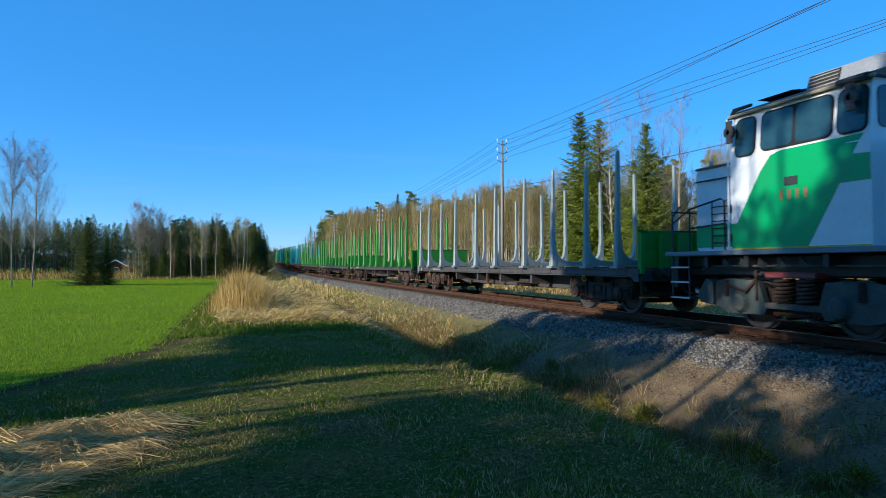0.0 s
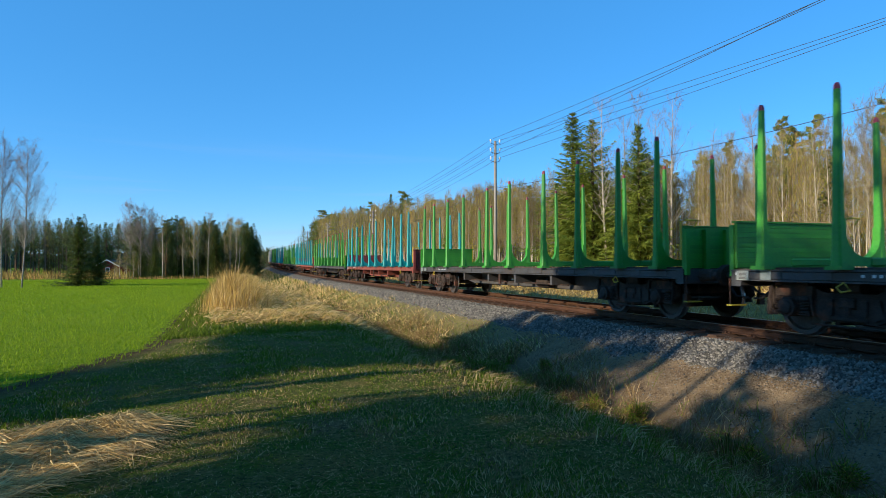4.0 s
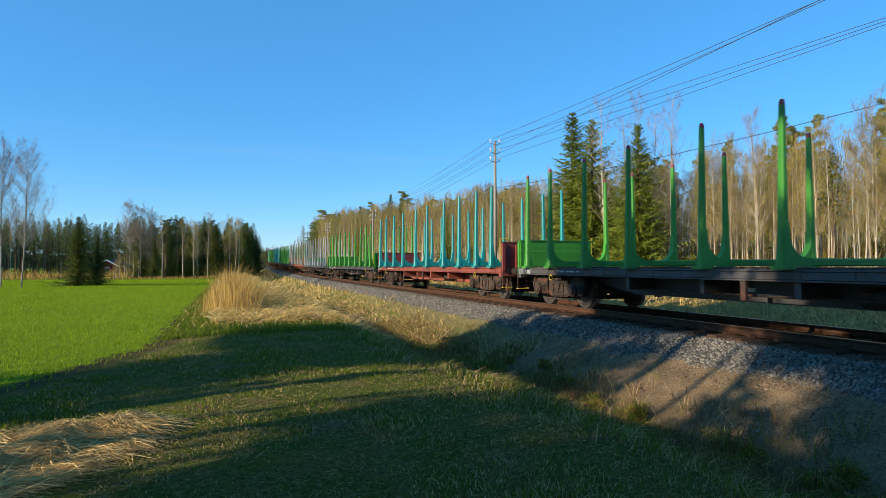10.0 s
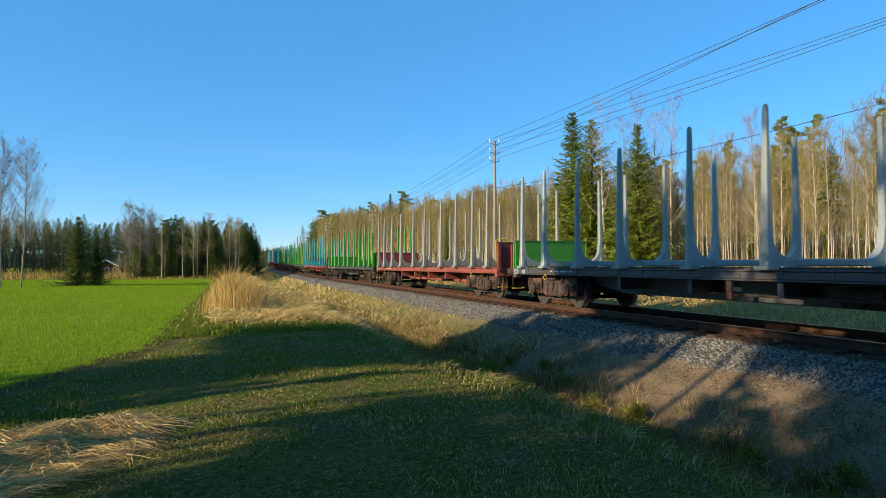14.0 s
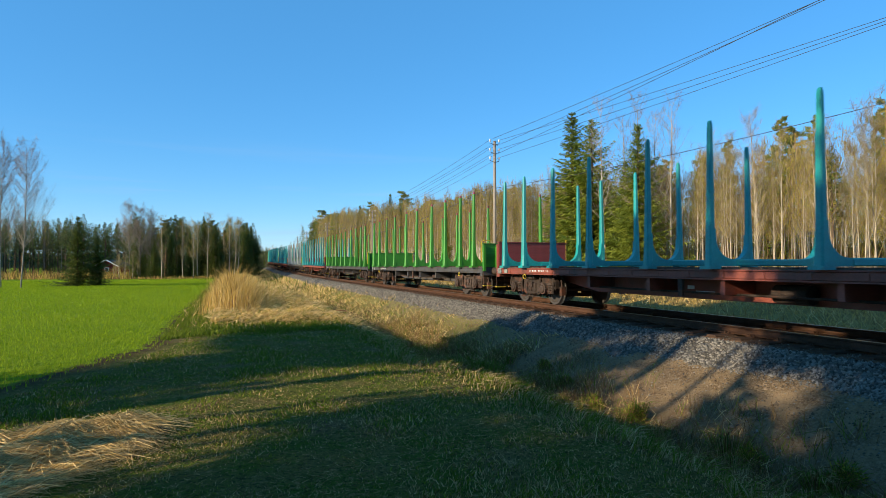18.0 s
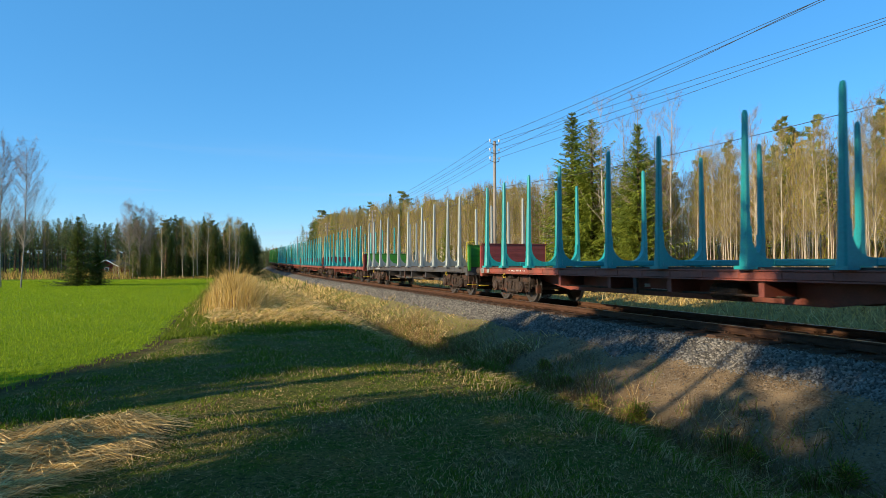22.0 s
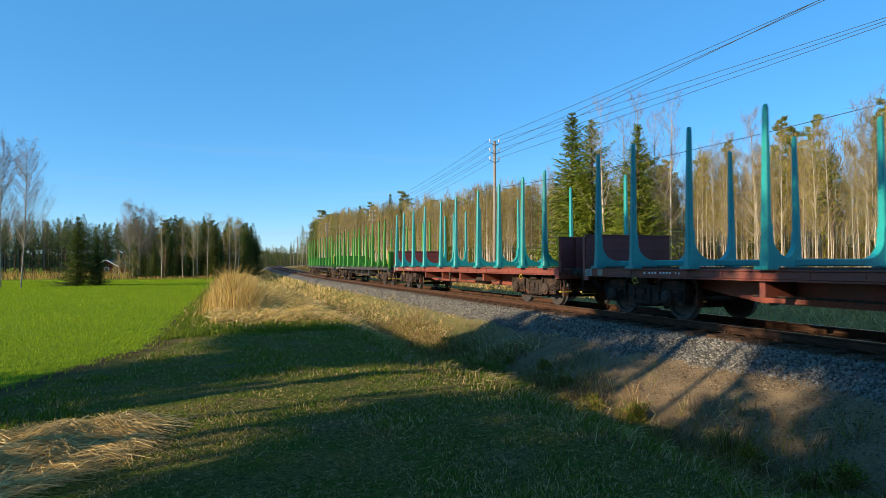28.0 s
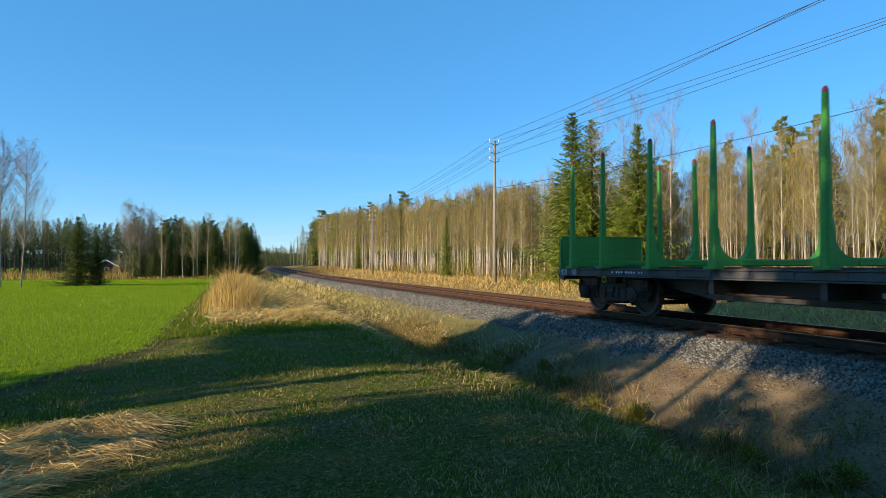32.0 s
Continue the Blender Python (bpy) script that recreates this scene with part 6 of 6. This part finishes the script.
def far_ridge():
    """Low wooded ridge on the horizon, with an uneven crest."""
    s = Shape()
    k = 240
    for i in range(k + 1):
        a = radians(-75 + 175 * i / k)
        d = 640.0
        h = 13.0 + 7.0 * noise.noise((i * 0.11, 4, 0)) + 3.0 * noise.noise((i * 0.9, 9, 0)) + 1.6 * R.random()
        for dd, z in ((0, -1.0), (4, h * 0.8), (10, h), (60, -1.0)):
            s.v.append((math.sin(a) * (d + dd), math.cos(a) * (d + dd), z))
    for i in range(k):
        for j in range(3):
            s.f.append((i * 4 + j, (i + 1) * 4 + j, (i + 1) * 4 + j + 1, i * 4 + j + 1))
    s.m = [0] * len(s.f)
    g = part("far_ridge", s, material("far_forest", (0.05, 0.075, 0.045), (0.03, 0.05, 0.035), 0.95, 0, 0.06, 0.5, 0.6, 0.6, dist=2.0))
    tagged(g, "low ridge of dark forest on the horizon", "backdrop", kind="structure")


def ballast_stones():
    """Crushed stones on shoulder, bed and slope: small irregular solids in one object."""
    shapes = []
    rr = random.Random(3)
    for k in range(6):
        pts = []
        for q in ((1, 0, 0), (-1, 0, 0), (0, 1, 0), (0, -1, 0), (0, 0, 1), (0, 0, -1)):
            pts.append([c * rnd(rr, 0.6, 1.1) + rnd(rr, -0.25, 0.25) for c in q])
        shapes.append(np.array(pts))
    faces = np.array([(0, 2, 4), (2, 1, 4), (1, 3, 4), (3, 0, 4), (2, 0, 5), (1, 2, 5), (3, 1, 5), (0, 3, 5)])
    spots = []
    n = 46000
    off = np.concatenate([RN.uniform(-2.3, -1.0, int(n * 0.6)), RN.uniform(-2.9, -2.2, int(n * 0.13)), RN.uniform(-0.72, 0.72, int(n * 0.17)), RN.uniform(0.9, 2.4, n - int(n * 0.6) - int(n * 0.13) - int(n * 0.17))])
    s = 4.0 + 62.0 * RN.random(n) ** 1.7
    bed = ((-2.75, -0.86), (-2.2, -0.52), (-1.7, -0.25), (-0.5, -0.2), (0.5, -0.2), (1.7, -0.25), (2.9, -0.62))
    z = np.interp(off, [b[0] for b in bed], [b[1] for b in bed]) + np.array([rise(a) for a in s])
    size = RN.uniform(0.018, 0.048, n) + 0.0004 * s
    pts = np.stack([TRACK_X + off, s, z], 1)
    # strays on the slope
    m = 30000
    x2, y2 = scatter(m, 5.6, 8.3, 3.5, 30.0, 1.2)
    keep = RN.random(m) < np.clip((x2 - 5.5) / 2.6, 0, 1) ** 1.1
    x2, y2 = x2[keep], y2[keep]
    pts = np.concatenate([pts, np.stack([x2, y2, on_ground(x2, y2)], 1)])
    size = np.concatenate([size, RN.uniform(0.008, 0.026, len(x2)) * np.where(RN.random(len(x2)) < 0.06, 2.0, 1.0)])
    earthy = np.concatenate([np.zeros(n, int), (RN.random(len(x2)) < np.clip((8.3 - x2) / 0.8, 0, 0.85)).astype(int)])
    tot = len(pts)
    pick = RN.integers(0, 6, tot)
    ang = RN.uniform(0, 6.283, tot)
    allv = np.empty((tot, 6, 3))
    for k in range(6):
        allv[pick == k] = shapes[k]
    ca, sa = np.cos(ang)[:, None], np.sin(ang)[:, None]
    xx = allv[:, :, 0] * ca - allv[:, :, 1] * sa
    yy = allv[:, :, 0] * sa + allv[:, :, 1] * ca
    allv = np.stack([xx, yy, allv[:, :, 2] * 0.8], 2) * size[:, None, None] + pts[:, None, :]
    f = (faces[None] + (np.arange(tot) * 6)[:, None, None]).reshape(-1)
    me = bpy.data.meshes.new("ballast_stones")
    me.vertices.add(tot * 6)
    me.vertices.foreach_set("co", allv.astype(np.float32).reshape(-1))
    me.loops.add(len(f))
    me.loops.foreach_set("vertex_index", f.astype(np.int32))
    me.polygons.add(tot * 8)
    me.polygons.foreach_set("loop_start", np.arange(tot * 8, dtype=np.int32) * 3)
    me.polygons.foreach_set("loop_total", np.full(tot * 8, 3, dtype=np.int32))
    me.materials.append(STONE)
    me.materials.append(BANKSTONE)
    me.polygons.foreach_set("material_index", np.repeat(earthy, 8).astype(np.int32))
    me.update(calc_edges=True)
    tagged(new("ballast_stones", me), "loose grey crushed stones along the track", "stones", kind="stuff")


woods_in_depth()
meadow()
edge_brush()
straw_heap()
reeds()
bank_weeds()
lip_grass()
tussocks()
far_ridge()
ballast_stones()

# ---------------------------------------------------------------- poles, wires, cabin
POLEWOOD = material("weathered_pole", (0.32, 0.285, 0.24), (0.21, 0.18, 0.15), 0.85, 0, 2, 20, 0.3, 0.6, 0.1)
PORCELAIN = material("insulator_porcelain", (0.75, 0.74, 0.7), (0.6, 0.58, 0.55), 0.3, 0, 6, 30, 0, 0.5)
WIRE = material("dark_wire", (0.06, 0.07, 0.085), (0.04, 0.045, 0.05), 0.6, 0.3, 6, 30, 0, 0.5)
POLE_Y, POLE_STEP, POLE_X = 39.3, 38.5, 17.5
LOWER = (0.0, -1.75, -1.35, -1.2, -1.0, -0.8, -0.8)     # how far each pole stands lower than the first
ARMS = (9.70, 9.08, 8.48)


def utility_pole(x, y, taller=0.0):
    p = new("utility_pole")
    tagged(p, "weathered wooden utility pole with three iron cross arms", "utility pole", "poles along the railway")
    g = ground_z(x, y)
    s = Shape()
    s.tube([(0, 0, g - 0.4 - taller - rise(y)), (0, 0, 4.5), (0, 0, 9.85)], [0.125, 0.11, 0.09], 10)
    part("post", s, POLEWOOD, p, smooth=True)
    for z in ARMS:
        s = Shape()
        s.tube([(-0.36, 0, z), (0, -0.1, z - 0.16), (0.36, 0, z)], [0.022] * 3, 6)
        arm = part("cross_arm", s, WIRE, p)
        for k in (-0.34, 0.34):
            s = Shape()
            s.disc((k, 0, z), 2, [(0, 0.02), (0.1, 0.02), (0.1, 0.055), (0.17, 0.065), (0.24, 0.05), (0.28, 0.03)], 10)
            part("insulator", s, PORCELAIN, arm, "white porcelain insulator")
    p.matrix_basis = pose(x, y, rise(y) + taller)
    return p


def hang(a, b, sag, name="wire", r=0.011):
    a, b = Vector(a), Vector(b)
    s = Shape()
    pts = []
    for k in range(15):
        t = k / 14
        q = a.lerp(b, t)
        q.z -= 4 * sag * t * (1 - t)
        pts.append(tuple(q))
    s.tube(pts, [r] * 15, 5, 0, False)
    w = part(name, s, WIRE)
    return tagged(w, "thin dark overhead wire between the poles", "wire", "overhead wires")


POLES = []
for k, low in enumerate(LOWER):
    y = POLE_Y + POLE_STEP * k
    POLES.append((POLE_X + bend_x(y), y, rise(y) + low))
    utility_pole(*POLES[-1][:2], low)
NEARPOLE = (17.2, POLE_Y - 77.0)
SIDEPOLE = (26.4, POLE_Y - 77.0)
utility_pole(*NEARPOLE, 2.4)
utility_pole(*SIDEPOLE, 2.0)
for z, za, zb in zip(ARMS, (9.35, 10.4, 11.85), (9.55, 10.5, 11.4)):
    for k in (-0.34, 0.34):
        for (xa, ya, ra), (xb, yb, rb) in zip(POLES, POLES[1:]):
            hang((xa + k, ya, z + 0.22 + ra), (xb + k, yb, z + 0.22 + rb), 0.35)
    hang((POLES[0][0] - 0.34, POLE_Y, z + 0.22), (NEARPOLE[0] - 0.34, NEARPOLE[1], za), 0.5)
    hang((POLES[0][0] + 0.34, POLE_Y, z + 0.22), (SIDEPOLE[0] - 0.34, SIDEPOLE[1], zb), 0.5)
hang((POLE_X, POLE_Y, 6.55), (30.4, -11.0, 11.0), 1.3, "cable", 0.016)
for (xa, ya, ra), (xb, yb, rb) in zip(POLES, POLES[1:]):
    hang((xa, ya, 6.75 + ra), (xb, yb, 6.75 + rb), 0.4, "cable", 0.016)


def cabin():
    """Red cabin with white trim at the wood across the field."""
    c = new("cabin")
    tagged(c, "small red wooden cabin with white trim and dark roof", "house")
    s = Shape()
    s.box(-2.4, -3, 0, 2.4, 3, 2.3)
    s.prism([(2.3, -2.4), (2.3, 2.4), (3.5, 0)], 1, -3, 3)
    part("wall", s, material("red_boards", (0.26, 0.045, 0.03), (0.17, 0.03, 0.025), 0.8, 0, 2, 20, 0.2, 0.6), c)
    for sgn in (-1, 1):
        s = Shape()
        s.prism([(2.12, sgn * 2.75), (2.22, sgn * 2.8), (3.68, 0), (3.56, 0)], 1, -3.4, 3.4)
        part("roof", s, BLACKISH, c)
        s = Shape()
        s.prism([(2.06, sgn * 2.78), (2.26, sgn * 2.83), (3.73, 0), (3.5, 0)], 1, -3.46, -3.40)
        part("bargeboard", s, WHITE, c)
    s = Shape()
    s.box(-0.5, -3.04, 0.9, 0.5, -3.0, 1.9)
    wn_ = part("window", s, WHITE, c)
    s = Shape()
    s.box(-0.4, -3.05, 1.0, 0.4, -3.035, 1.8)
    part("pane", s, GLASS, wn_)
    x, y = -18.0, 116.0
    c.matrix_basis = pose(x, y, ground_z(x, y), 0, 0, -20) @ Matrix.Diagonal((0.74, 0.74, 0.74, 1))



def marker_stick():
    """Orange plastic stick lying in the dry grass beside the ditch."""
    s = Shape()
    a, b = Vector((3.4, 24.5, ground_z(3.4, 24.5) + 0.15)), Vector((4.7, 25.5, ground_z(4.7, 25.5) + 0.62))
    s.tube([tuple(a), tuple(a.lerp(b, 0.5) + Vector((0, 0, 0.02))), tuple(b)], [0.022, 0.022, 0.018], 6)
    stick = part("marker_stick", s, material("faded_orange_plastic", (0.62, 0.16, 0.05), (0.45, 0.12, 0.05), 0.5, 0, 4, 30, 0.05, 0.5))
    tagged(stick, "faded orange plastic stick leaning in dry grass", "marker stick")


cabin()
marker_stick()
# ---------------------------------------------------------------- what moves


def on_track(s):
    """Pose of a vehicle whose front coupling is at s and its rear one at s + its length."""
    a, h = track(s)
    b, _ = track(s + WAGON_L)
    d = b - a
    yaw = math.atan2(-d.x, d.y)
    return Matrix.Translation(a) @ Euler((math.asin(d.z / d.length), 0, yaw)).to_matrix().to_4x4()


def travelled(t):
    """Metres gone since the start."""
    for (t0, s0), (t1, s1) in zip(TRAVEL, TRAVEL[1:]):
        if t <= t1:
            return s0 + (s1 - s0) * (t - t0) / (t1 - t0)
    return TRAVEL[-1][1]


def roll_wheels(w, front):
    """Turn a wagon's wheelsets while it rolls past; front: where its front coupling starts."""
    near = [k / FPS for k in range(int(32 * FPS) + 1) if -8.0 < front - travelled(k / FPS) + 10.0 < 36.0]
    if not near:
        return
    for ob in w.children_recursive:
        if ob.name.split(".")[0] != "wheelset":
            continue
        place = ob.matrix_basis.copy()
        start = travelled(near[0])
        rows = [(t, place @ Matrix.Rotation((travelled(t) - start) / 0.46, 4, "X")) for t in near]
        if near[0] > 0.02:
            rows.insert(0, (0.0, place))
        if near[-1] < 31.98:
            rows.append((32.0, rows[-1][1]))
        walk(ob, rows)


def motions():
    for i, w in enumerate(WAGONS):
        walk(w, [(t, on_track(COUPLING_S + WAGON_L * i - s)) for t, s in TRAVEL])
        roll_wheels(w, COUPLING_S + WAGON_L * i)
    walk(LOCO, [(t, Matrix.Translation(track(COUPLING_S - s)[0])) for t, s in TRAVEL])


motions()
